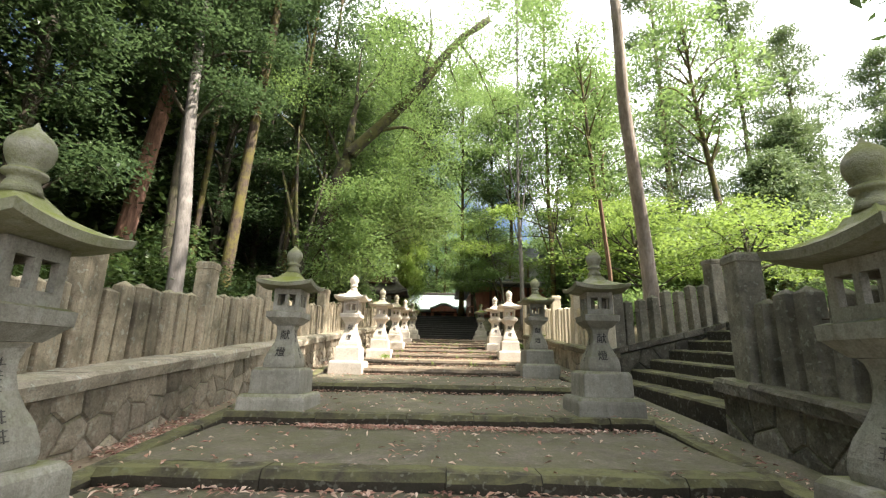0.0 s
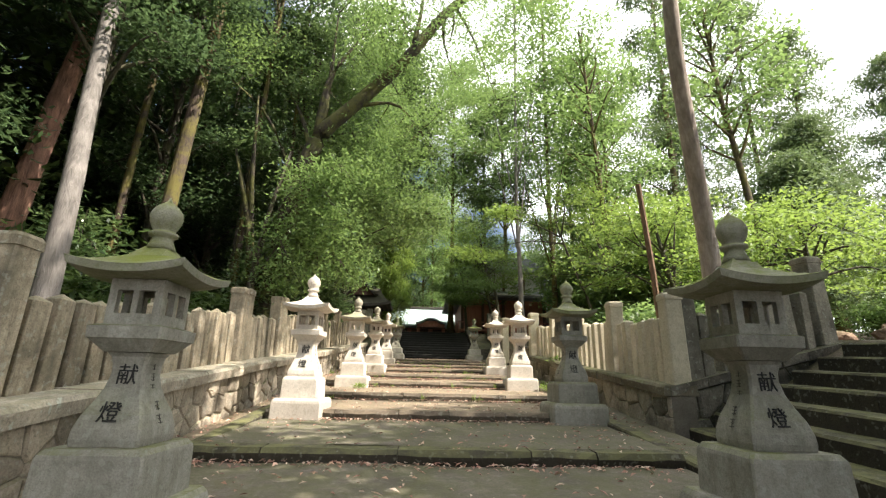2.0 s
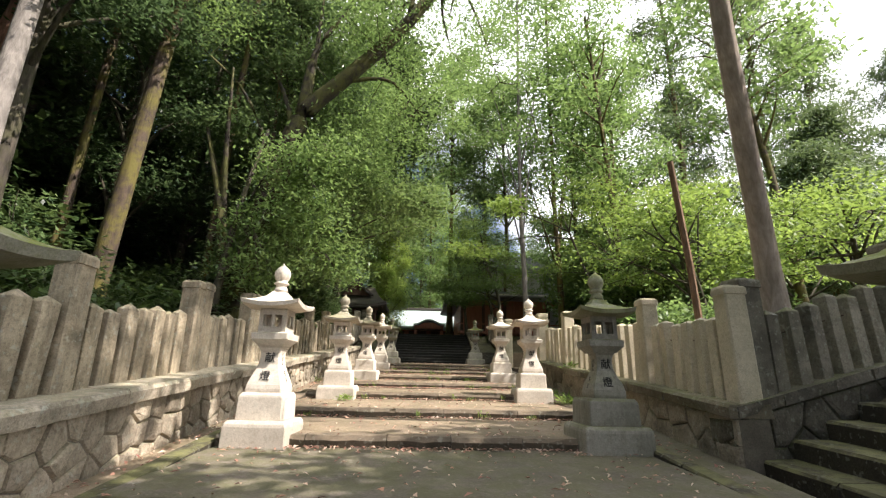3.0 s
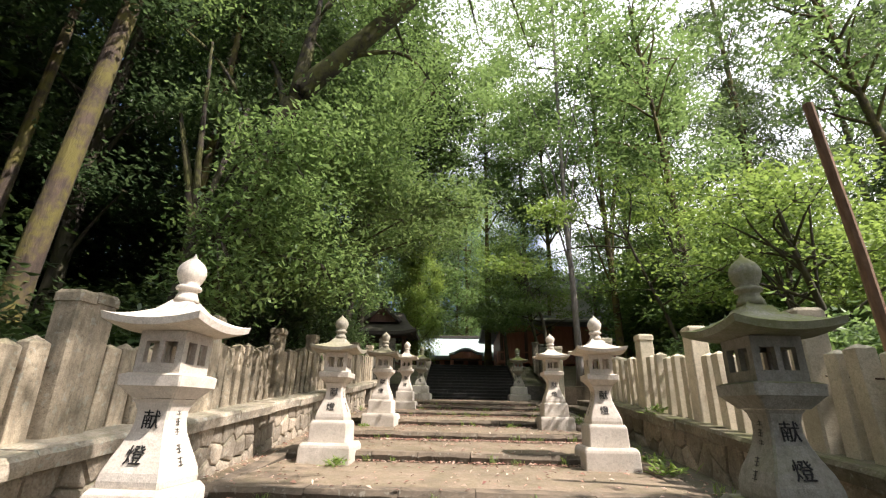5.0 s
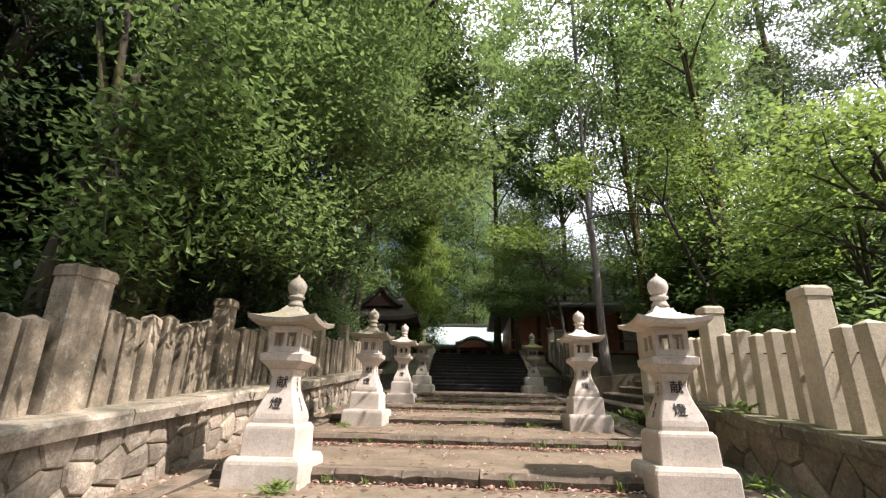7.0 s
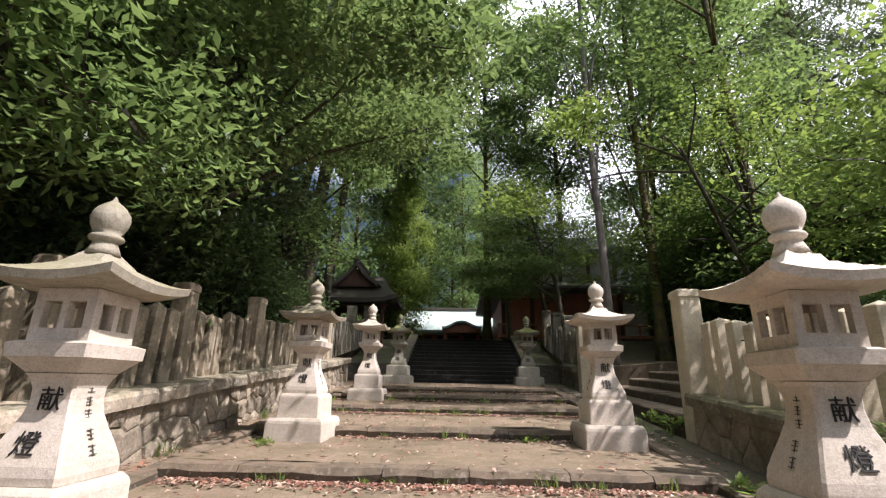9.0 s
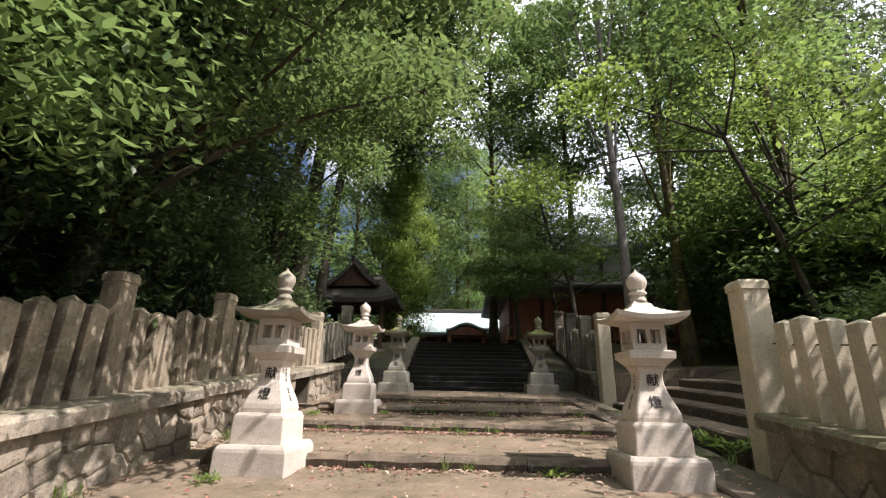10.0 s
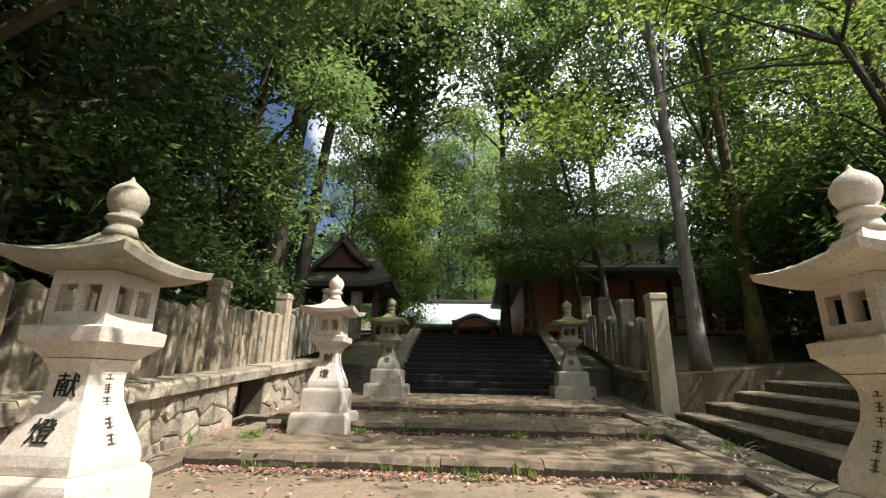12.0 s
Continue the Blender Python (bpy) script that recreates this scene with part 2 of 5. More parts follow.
WOOD_DARK = wood("wood_dark", (0.05, 0.025, 0.018), (0.13, 0.065, 0.045))
WOOD_RED = wood("wood_red", (0.27, 0.095, 0.06), (0.44, 0.19, 0.125))
ROOF_COPPER = rock("roof_copper", (0.36, 0.46, 0.43), (0.50, 0.60, 0.57), 0.0, grain=30, stain=(0.32, 0.38, 0.35), stain_amt=0.4, bump_s=0.1)
ROOF_BARK = rock("roof_bark", (0.035, 0.03, 0.028), (0.09, 0.08, 0.07), 0.2, grain=40)
ROOF_TILE = rock("roof_tile", (0.14, 0.15, 0.16), (0.30, 0.31, 0.32), 0.1, grain=40, stain=(0.1, 0.1, 0.1))
PLASTER = rock("plaster", (0.55, 0.53, 0.49), (0.68, 0.66, 0.62), 0.0, grain=40, stain=(0.4, 0.38, 0.34), stain_amt=0.4, bump_s=0.1)
INK, nt_, p_ = base_mat("ink", 0.7)
p_.inputs["Base Color"].default_value = (0.010, 0.009, 0.008, 1)
INK_FADED, nt_, p_ = base_mat("ink_faded", 0.8)
p_.inputs["Base Color"].default_value = (0.07, 0.065, 0.055, 1)


IRON = rock("rusty_iron", (0.03, 0.02, 0.015), (0.09, 0.05, 0.03), grain=120, bump_s=0.2)
COPING_MOSSY = rock("coping_mossy", (0.12, 0.10, 0.07), (0.25, 0.21, 0.15), 0.7, (0.12, 0.13, 0.045), 50, (0.06, 0.058, 0.035), 0.7, 0.3, 0.5, 0.3)


# ---------- mesh helpers ----------
def empty(name, loc):
    ob = new(name)
    ob.location = loc
    ob.empty_display_size = 0.2
    return ob


def mesh_of(name, bm, mat, smooth=False):
    me = bpy.data.meshes.new(name)
    bmesh.ops.recalc_face_normals(bm, faces=bm.faces)
    bm.to_mesh(me)
    bm.free()
    me.materials.append(mat)
    if smooth:
        me.polygons.foreach_set("use_smooth", [True] * len(me.polygons))
    return me


def part(name, bm, mat, parent, label="", at=None, smooth=False):
    ob = new(name, bm if isinstance(bm, bpy.types.Mesh) else mesh_of(name, bm, mat, smooth))
    ob.parent = parent
    if at is not None:
        ob.matrix_basis = at
    if label:
        tagged(ob, label)
    return ob


def box(bm, x0, x1, y0, y1, z0, z1, bev=0.0):
    v = [bm.verts.new(p) for p in ((x0, y0, z0), (x1, y0, z0), (x1, y1, z0), (x0, y1, z0), (x0, y0, z1), (x1, y0, z1), (x1, y1, z1), (x0, y1, z1))]
    f = [bm.faces.new([v[i] for i in q]) for q in ((3, 2, 1, 0), (4, 5, 6, 7), (0, 1, 5, 4), (1, 2, 6, 5), (2, 3, 7, 6), (3, 0, 4, 7))]
    if bev:
        es = list({e for q in f for e in q.edges})
        bmesh.ops.bevel(bm, geom=es, offset=bev, segments=1, affect="EDGES", clamp_overlap=True)
    return bm


def boxm(x0, x1, y0, y1, z0, z1, bev=0.0):
    return box(bmesh.new(), x0, x1, y0, y1, z0, z1, bev)


def loft(bm, rings, close_ends=True):
    """Joins rings of points, all of one length, into a skin."""
    vs = [[bm.verts.new(p) for p in r] for r in rings]
    n = len(vs[0])
    for a, b in zip(vs, vs[1:]):
        for i in range(n):
            bm.faces.new((a[i], a[(i + 1) % n], b[(i + 1) % n], b[i]))
    if close_ends:
        bm.faces.new(vs[0][::-1])
        bm.faces.new(vs[-1])
    return bm


def square_ring(w, z, ch=0.0):
    h = w / 2
    if not ch:
        return [(-h, -h, z), (h, -h, z), (h, h, z), (-h, h, z)]
    return [(-h + ch, -h, z), (h - ch, -h, z), (h, -h + ch, z), (h, h - ch, z), (h - ch, h, z), (-h + ch, h, z), (-h, h - ch, z), (-h, -h + ch, z)]


def tube(bm, pts, radii, sides=9, wob=0.0, rng=None):
    pts = [Vector(p) for p in pts]
    rings = []
    for i, (p, r) in enumerate(zip(pts, radii)):
        d = (pts[min(i + 1, len(pts) - 1)] - pts[max(i - 1, 0)]).normalized()
        a = d.orthogonal().normalized() if abs(d.z) < 0.9 else d.cross(Vector((0, 1, 0))).normalized()
        b = d.cross(a)
        rings.append([p + (a * math.cos(k * 2 * math.pi / sides) + b * math.sin(k * 2 * math.pi / sides)) * r * (1 + (rng.uniform(-wob, wob) if rng else 0)) for k in range(sides)])
    return loft(bm, rings)


def smooth_path(pts, n):
    """n points on a smooth curve through pts."""
    P = [Vector(p) for p in pts]
    P = [P[0] * 2 - P[1]] + P + [P[-1] * 2 - P[-2]]
    out = []
    for k in range(n):
        u = k / (n - 1) * (len(P) - 3)
        i = min(int(u), len(P) - 4)
        t = u - i
        a, b, c, d = P[i:i + 4]
        out.append(0.5 * (2 * b + (c - a) * t + (2 * a - 5 * b + 4 * c - d) * t * t + (3 * b - a - 3 * c + d) * t ** 3))
    return out


def quads_mesh(name, co, mat):
    """A mesh of separate four-cornered leaves; co has shape (n, 4, 3)."""
    n = len(co)
    me = bpy.data.meshes.new(name)
    me.vertices.add(4 * n)
    me.vertices.foreach_set("co", co.reshape(-1).astype(np.float32))
    me.loops.add(4 * n)
    me.loops.foreach_set("vertex_index", np.arange(4 * n, dtype=np.int32))
    me.polygons.add(n)
    me.polygons.foreach_set("loop_start", np.arange(0, 4 * n, 4, dtype=np.int32))
    me.update(calc_edges=True)
    me.materials.append(mat)
    return me


def leaf_quads(rs, centres, per, spread, flat, length, width, droop=0.3):
    """Sprays of leaves round each centre: (n, 4, 3) corners."""
    n = len(centres) * per
    c = np.repeat(centres, per, axis=0)
    off = rs.normal(size=(n, 3)) * spread * np.array((1, 1, flat))
    pos = c + off
    az = rs.uniform(0, 2 * np.pi, n)
    el = rs.normal(-droop, 0.45, n)
    d = np.stack((np.cos(az) * np.cos(el), np.sin(az) * np.cos(el), np.sin(el)), 1)
    side = np.stack((-np.sin(az), np.cos(az), rs.normal(0, 0.45, n)), 1)
    side /= np.linalg.norm(side, axis=1, keepdims=True)
    up = np.cross(side, d)
    L = (length * rs.uniform(0.6, 1.25, n))[:, None]
    W = (width * rs.uniform(0.7, 1.2, n))[:, None]
    mid = pos + d * L * 0.45
    return np.stack((pos, mid + side * W / 2 + up * W * 0.12, pos + d * L - up * L * 0.12, mid - side * W / 2 + up * W * 0.12), 1)


def smooth01(a, b, v):
    t = min(1, max(0, (v - a) / (b - a)))
    return t * t * (3 - 2 * t)


# ---------- plan of the ground ----------
STEPS = [-2.6, -0.4, 1.75, 3.88, 6.0, 8.52, 10.96, 13.1, 15.3, 17.4, 19.5, 21.65, 23.45, 25.2]   # risers across the path
RISER = 0.13
STAIR_Y, STAIR_Z, TOP_Y, TOP_Z = 28.2, 2.52, 33.6, 4.45            # the dark flight at the end
WALL_L, WALL_R = -3.2, 3.45                                        # faces of the retaining walls
GAPS = ((5.9, 10.25), (19.45, 26.1))                               # side stairs on the right
DIPS = ((5.9, 11.0), (19.45, 26.1))                                # low ground under them


def zline(y):
    return 0.5 + 0.0935 * (max(-20, min(y, 28.0)) - 6)


def path_z(y):
    for a, b in zip(STEPS, STEPS[1:] + [27.9]):
        if a <= y < b:
            u = (y - a) / (b - a)
            lo, hi = zline(a) + RISER, zline(b)
            return lo + (max(hi, lo) - lo) * u
    return zline(y)


def level(y):
    return zline(y) + (TOP_Z - zline(28)) * smooth01(28, 33.5, y) + max(0, y - 60) * 0.12


def terrain(x, y):
    b = level(y)
    if -3.85 < x < 3.7:
        return b - 0.14 if y < 28 else b - 0.25 * (1 - smooth01(33, 34, y))
    if x <= -3.85:
        u = 1 - smooth01(28, 33.5, y)
        return b + 0.72 * u + 0.16 * max(0, -x - 5) * (1 if x > -60 else 0) + (8.8 if x <= -60 else 0) + 0.1 * noise.noise((x * 0.4, y * 0.4, 0))
    for a, c in DIPS:
        if a < y < c and x < 6.6:
            return b - 0.25 + (1.5 if a < 10 else 0.95) * smooth01(3.7, 6.8, x)
    rise = 0.66 + (0.75 - 0.6 * smooth01(10, 24, y)) * smooth01(4.0, 6.6, x)
    return b + rise * (1 - smooth01(28, 33.5, y)) + min(3, 0.03 * max(0, x - 6)) + 0.08 * noise.noise((x * 0.4, y * 0.4, 3))


def build_ground():
    xs = [-600, -250, -120, -60] + [-40 + i * 2 for i in range(14)] + [-12 + i * 0.7 for i in range(12)] + [-3.86, -3.84, -2, 0, 2, 3.69, 3.71] + [4.3 + i * 0.65 for i in range(12)] + [13 + 2 * i for i in range(14)] + [60, 120, 250, 600]
    ys = [-600, -250, -100, -50, -30, -20] + [-16 + i * 2 for i in range(8)] + [i * 0.5 for i in range(0, 80)] + [40 + 2 * i for i in range(16)] + [90, 130, 250, 600]
    for a, c in DIPS:
        ys += [a - 0.01, a + 0.01, c - 0.01, c + 0.01]
    xs, ys = sorted(set(xs)), sorted(set(ys))
    bm = bmesh.new()
    vs = [[bm.verts.new((x, y, terrain(x, y))) for x in xs] for y in ys]
    for r0, r1 in zip(vs, vs[1:]):
        for i in range(len(xs) - 1):
            bm.faces.new((r0[i], r0[i + 1], r1[i + 1], r1[i]))
    ob = new("ground", mesh_of("ground", bm, SOIL))
    return tagged(ob, "dark forest soil rising in a slope under trees", "ground", kind="structure")


build_ground()


# ---------- the stepped path ----------
def build_path():
    rng = random.Random(5)
    ends = STEPS[1:] + [28.0]
    for k, (y0, y1) in enumerate(zip(STEPS, ends)):
        t = tagged(empty("path_step", (0, y0, zline(y0))), "broad worn step of earth-brown stone with fallen leaves", "step", "steps of the approach", "structure")
        bm = bmesh.new()
        nx, ny = 30, max(6, int((y1 - y0) * 7))
        vs = []
        for j in range(ny + 1):
            y = y0 + 0.28 + (y1 - y0 - 0.28) * j / ny
            row = []
            for i in range(nx + 1):
                x = -2.68 + 5.36 * i / nx
                z = path_z(min(y, y1 - 0.001)) + 0.018 * noise.noise((x * 1.1, y * 1.1, 1)) + 0.007 * noise.noise((x * 5, y * 5, 2))
                row.append(bm.verts.new((x, y - y0, z - zline(y0))))
            vs.append(row)
        for a, b in zip(vs, vs[1:]):
            for i in range(nx):
                bm.faces.new((a[i], a[i + 1], b[i + 1], b[i]))
        part("tread", bm, PATH_MOSS_SHADED if y0 < 9 else PATH, t, "mossy tread darkened for shade" if y0 < 9 else "packed brown gravelly tread", smooth=True)
        x = -2.68
        while x < 2.66:
            w = min(rng.uniform(0.7, 1.5), 2.68 - x)
            if 2.68 - x - w < 0.35:
                w = 2.68 - x
            bm = bmesh.new()
            n = 5
            rings = []
            for i in range(n + 1):
                xx = x + 0.004 + (w - 0.008) * i / n
                j = [rng.uniform(-0.012, 0.012) for _ in range(5)]
                rings.append([(xx, 0.03 + j[0], -0.2), (xx, -0.015 + 1.6 * j[1], RISER - 0.045 + j[2]), (xx, 0.03 + j[1], RISER + 0.012 + j[3] * 0.6), (xx, 0.31, RISER + 0.012 + j[4] * 0.4), (xx, 0.31, -0.2)])
            loft(bm, rings)
            part("edge_stone", bm, EDGE_MOSS_SHADED if y0 < 9 else EDGE, t)
            x += w


build_path()


def build_kerb(sx, label):
    """The long kerb stones beside the path and the paved gutter outside them."""
    rng = random.Random(11)
    t = tagged(empty("kerb", (sx * 2.8, 0, zline(0))), label, "kerb", kind="structure")
    y = -3.0
    while y < 26.6:
        w = rng.uniform(1.0, 1.9)
        bm = bmesh.new()
        z0, z1 = zline(y), zline(y + w)
        o = rng.uniform(-0.015, 0.015)
        cx = 2.79
        rings = []
        for yy, zz in ((y + 0.005, z0), (y + w / 2, (z0 + z1) / 2), (y + w - 0.005, z1)):
            rings.append([(sx * (cx - 0.11) + o - sx * 2.8, yy, zz - 0.3 - zline(0)), (sx * (cx - 0.11) + o - sx * 2.8, yy, zz + 0.06 - zline(0)), (sx * (cx - 0.09) + o - sx * 2.8, yy, zz + 0.085 - zline(0)),
                          (sx * (cx + 0.09) + o - sx * 2.8, yy, zz + 0.085 - zline(0)), (sx * (cx + 0.12) + o - sx * 2.8, yy, zz + 0.06 - zline(0)), (sx * (cx + 0.12) + o - sx * 2.8, yy, zz - 0.3 - zline(0))])
        loft(bm, rings)
        # Kerb stones along the shaded stretch get the shade-darkened colour.
        part("kerb_stone", bm, EDGE_MOSS_SHADED if y < 10.5 else EDGE, t)
        y += w
    bm = bmesh.new()
    vs = []
    for j in range(60):
        yy = -3 + 31 * j / 59
        vs.append([bm.verts.new((sx * xx - sx * 2.8, yy, zline(yy) + 0.02 + 0.02 * noise.noise((xx * 2, yy * 2, 4)) - zline(0))) for xx in (2.88, 3.05, 3.25, 3.5)])
    for a, b in zip(vs, vs[1:]):
        for i in range(3):
            bm.faces.new((a[i], a[i + 1], b[i + 1], b[i]))
    # The right gutter is drawn in the shade-darkened path colour.
    part("gutter", bm, PATH if sx < 0 else PATH_MOSS_SHADED, t, smooth=True)


build_kerb(-1, "row of worn kerb stones with mossy gutter")
build_kerb(1, "row of worn kerb stones with leaf-strewn gutter")


# ---------- retaining walls ----------
def clip_poly(poly, px, py, nx, ny):
    out = []
    for (x0, y0), (x1, y1) in zip(poly, poly[1:] + poly[:1]):
        d0, d1 = (x0 - px) * nx + (y0 - py) * ny, (x1 - px) * nx + (y1 - py) * ny
        if d0 <= 0:
            out.append((x0, y0))
        if d0 * d1 < 0:
            t = d0 / (d0 - d1)
            out.append((x0 + (x1 - x0) * t, y0 + (y1 - y0) * t))
    return out


def cells(length, height, size, rng):
    """Irregular stones that fill a band: polygons from jittered seeds."""
    nx, nz = max(1, round(length / size)), max(1, round(height / (size * 0.8)))
    seeds = [((i + 0.5 + rng.uniform(-0.38, 0.38) + 0.25 * (j % 2)) * length / nx, (j + 0.5 + rng.uniform(-0.3, 0.3)) * height / nz) for i in range(nx) for j in range(nz)]
    for a in seeds:
        poly = [(0, 0), (length, 0), (length, height), (0, height)]
        for b in seeds:
            if b is not a and abs(b[0] - a[0]) < size * 4:
                nxv, nyv = b[0] - a[0], b[1] - a[1]
                poly = clip_poly(poly, (a[0] + b[0]) / 2, (a[1] + b[1]) / 2, nxv, nyv)
        if len(poly) > 2:
            yield poly


def stone_bm(poly, to3, depth, rng):
    """One wall stone: a polygon set back by the joint and swelling to the front."""
    cx, cy = sum(p[0] for p in poly) / len(poly), sum(p[1] for p in poly) / len(poly)
    bulge = rng.uniform(0.02, 0.055)

    def ring(inset, d):
        out = []
        for x, y in poly:
            r = math.hypot(x - cx, y - cy) or 1
            k = max(0.2, 1 - inset / r)
            out.append(to3(cx + (x - cx) * k, cy + (y - cy) * k, d))
        return out
    bm = bmesh.new()
    loft(bm, [ring(0.007, -depth), ring(0.007, 0.0), ring(0.026, bulge * 0.7), ring(0.085, bulge)])
    return bm


def build_wall(name, label, y0, y1, face, sx, height, size, seed, stone=None, top=None, niche=None, wide=0.46):
    """A dry wall of rough stones along the path: sx is the side on which the earth lies."""
    rng = random.Random(seed)
    t = tagged(empty(name, (face, y0, zline(y0))), label, "wall", kind="structure")
    L = y1 - y0
    spans = [(0, L)] if niche is None else [(0, niche[0] - y0), (niche[1] - y0, L)]

    def core(a, b, d):
        bm = bmesh.new()
        loft(bm, [[(sx * d, y, zline(y0 + y) - zline(y0) - 0.25), (sx * d, y, zline(y0 + y) - zline(y0) + height), (sx * (d + 0.36), y, zline(y0 + y) - zline(y0) + height), (sx * (d + 0.36), y, zline(y0 + y) - zline(y0) - 0.25)] for y in (a, b)])
        part("wall_core", bm, JOINT, t)
    for a, b in spans:
        core(a, b, 0.06)
        for poly in cells(b - a, height + 0.1, size, rng):
            part("wall_stone", stone_bm(poly, lambda u, v, d: (sx * 0.06 - sx * d, a + u, zline(y0 + a + u) - zline(y0) + v - 0.1), 0.05, rng), stone or WALL_STONE, t)
    if niche:
        core(niche[0] - y0, niche[1] - y0, 0.46)
    y = 0.0
    while y < L - 0.01:                                   # coping blocks
        w = min(rng.uniform(0.9, 1.8), L - y)
        if L - y - w < 0.4:
            w = L - y
        o, oz = rng.uniform(-0.015, 0.015), rng.uniform(-0.008, 0.008)
        rings = []
        for i in range(5):
            yy = y + 0.004 + (w - 0.008) * i / 4
            z = zline(y0 + yy) - zline(y0) + height + oz
            j = [rng.uniform(-0.014, 0.014) for _ in range(3)]
            rings.append([(-sx * 0.05 + o + j[0], yy, z + 0.003), (-sx * 0.06 + o + j[1], yy, z + 0.12), (-sx * 0.03 + o, yy, z + 0.16 + j[2] * 0.4), (sx * wide + o, yy, z + 0.165), (sx * (wide + 0.02) + o, yy, z + 0.003)])
        part("coping_stone", loft(bmesh.new(), rings), top or COPING, t)
        y += w
    return t


WH = 0.53      # height of the stonework under the coping
LIFT = 0.1     # the left wall stands a little higher
build_wall("wall_left", "low wall of rough mossy stones with stone coping", -2.5, 27.0, WALL_L, -1, WH + LIFT, 0.30, 3, niche=(23.6, 24.5), wide=0.68)
build_wall("wall_right_low", "low shaded wall of rough mossy stones", -2.5, GAPS[0][0], WALL_R, 1, WH, 0.5, 4, WALL_SHADED, WALL_SHADED)
build_wall("wall_right_middle", "low wall of rough square stones with coping", GAPS[0][1], GAPS[1][0], WALL_R, 1, WH, 0.48, 6, None, COPING_MOSSY)
build_wall("wall_right_upper", "low shaded wall of rough stones", GAPS[1][1], 28.0, WALL_R, 1, WH, 0.5, 7, WALL_SHADED, WALL_SHADED)


# ---------- stone fences ----------
def picket_mesh(name, w, d, h, peak, taper, mat):
    bm = bmesh.new()
    a, b = w / 2, d / 2
    c = 0.007

    def ring(k, z):
        return [(-a * k + c, -b * k, z), (a * k - c, -b * k, z), (a * k, -b * k + c, z), (a * k, b * k - c, z), (a * k - c, b * k, z), (-a * k + c, b * k, z), (-a * k, b * k - c, z), (-a * k, -b * k + c, z)]
    loft(bm, [ring(1, 0), ring(taper, h - peak), ring(taper * 0.9, h - peak * 0.8), ring(taper * 0.12, h)])
    return mesh_of(name, bm, mat)


def post_mesh(name, w, h, mat, cap=True):
    bm = bmesh.new()
    rings = [square_ring(w, 0, 0.02), square_ring(w * 0.95, h - 0.13, 0.02)]
    if cap:
        rings += [square_ring(w * 1.04, h - 0.125, 0.015), square_ring(w * 1.04, h - 0.045, 0.02), square_ring(w * 0.92, h - 0.012, 0.03), square_ring(w * 0.4, h, 0.03)]
    else:
        rings += [square_ring(w * 0.95, h - 0.06, 0.03), square_ring(w * 0.5, h, 0.03)]
    loft(bm, rings)
    return mesh_of(name, bm, mat)


PICKETS_OLD = [picket_mesh("picket", w, d, h, k, t, FENCE_STONE) for w, d, h, k, t in ((0.148, 0.215, 0.89, 0.06, 0.97), (0.158, 0.22, 0.86, 0.05, 0.96), (0.142, 0.21, 0.92, 0.07, 0.98), (0.152, 0.22, 0.89, 0.075, 0.94))]
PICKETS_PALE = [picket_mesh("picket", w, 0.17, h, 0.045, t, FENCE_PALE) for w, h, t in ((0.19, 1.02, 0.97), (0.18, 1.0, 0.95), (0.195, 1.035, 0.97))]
PICKETS_DARK = [picket_mesh("picket", w, 0.18, h, 0.07, t, FENCE_SHADED) for w, h, t in ((0.22, 1.05, 0.94), (0.23, 1.0, 0.92), (0.21, 1.08, 0.96))]
POST_DARK = post_mesh("fence_post", 0.33, 1.56, FENCE_SHADED)
PICKETS_OLD_TALL = [picket_mesh("picket", w, d, h, k, t, FENCE_STONE) for w, d, h, k, t in ((0.155, 0.21, 0.98, 0.06, 0.97), (0.165, 0.22, 0.95, 0.05, 0.96), (0.15, 0.21, 1.01, 0.07, 0.98))]
POST_OLD = post_mesh("fence_post", 0.27, 1.37, FENCE_STONE)
POST_PALE = post_mesh("fence_post", 0.29, 1.46, FENCE_PALE)


def build_fence(label, p0, p1, posts, pickets, post, spacing, seed, lean=1.5, bare=(), rod=True):
    """A row of stone pickets from p0 to p1 (on the coping), with taller posts at the shares of the length given and a thin iron tie rod."""
    rng = random.Random(seed)
    p0, p1 = Vector(p0), Vector(p1)
    t = tagged(empty("stone_fence", p0), label, "fence", "stone fences")
    run = p1 - p0
    ang = math.degrees(math.atan2(run.y, run.x)) - 90
    for s in posts:
        if s in bare:
            continue
        p = run * s
        part("fence_post", post, None, t, at=pose(p.x, p.y, p.z - 0.02, rng.uniform(-0.8, 0.8), rng.uniform(-0.8, 0.8), ang + rng.uniform(-2, 2)))
    for a, b in zip(posts, posts[1:]):
        bay = (b - a) * run.length - 0.36
        n = max(1, round(bay / spacing))
        for i in range(n):
            s = a + (0.18 + (i + 0.5) * bay / n) / run.length
            p = run * s
            part("picket", rng.choice(pickets), None, t, at=pose(p.x + rng.uniform(-0.015, 0.015), p.y, p.z - 0.02, rng.uniform(-lean, lean), rng.uniform(-lean, lean), ang + rng.uniform(-5, 5)) @ Matrix.Diagonal((1, 1, rng.uniform(0.97, 1.04), 1)))
        if rod:
            part("tie_rod", tube(bmesh.new(), [run * (a + (b - a) * k / 4) + Vector((0, 0, (0.62 if p0.x < 0 else 0.74) - (0.012 if k in (1, 2, 3) else 0))) for k in range(5)], [0.008] * 5, 6), IRON, t, "thin rusty iron rod through the pickets")
    return t


def cop(y):
    return zline(y) + WH + 0.16


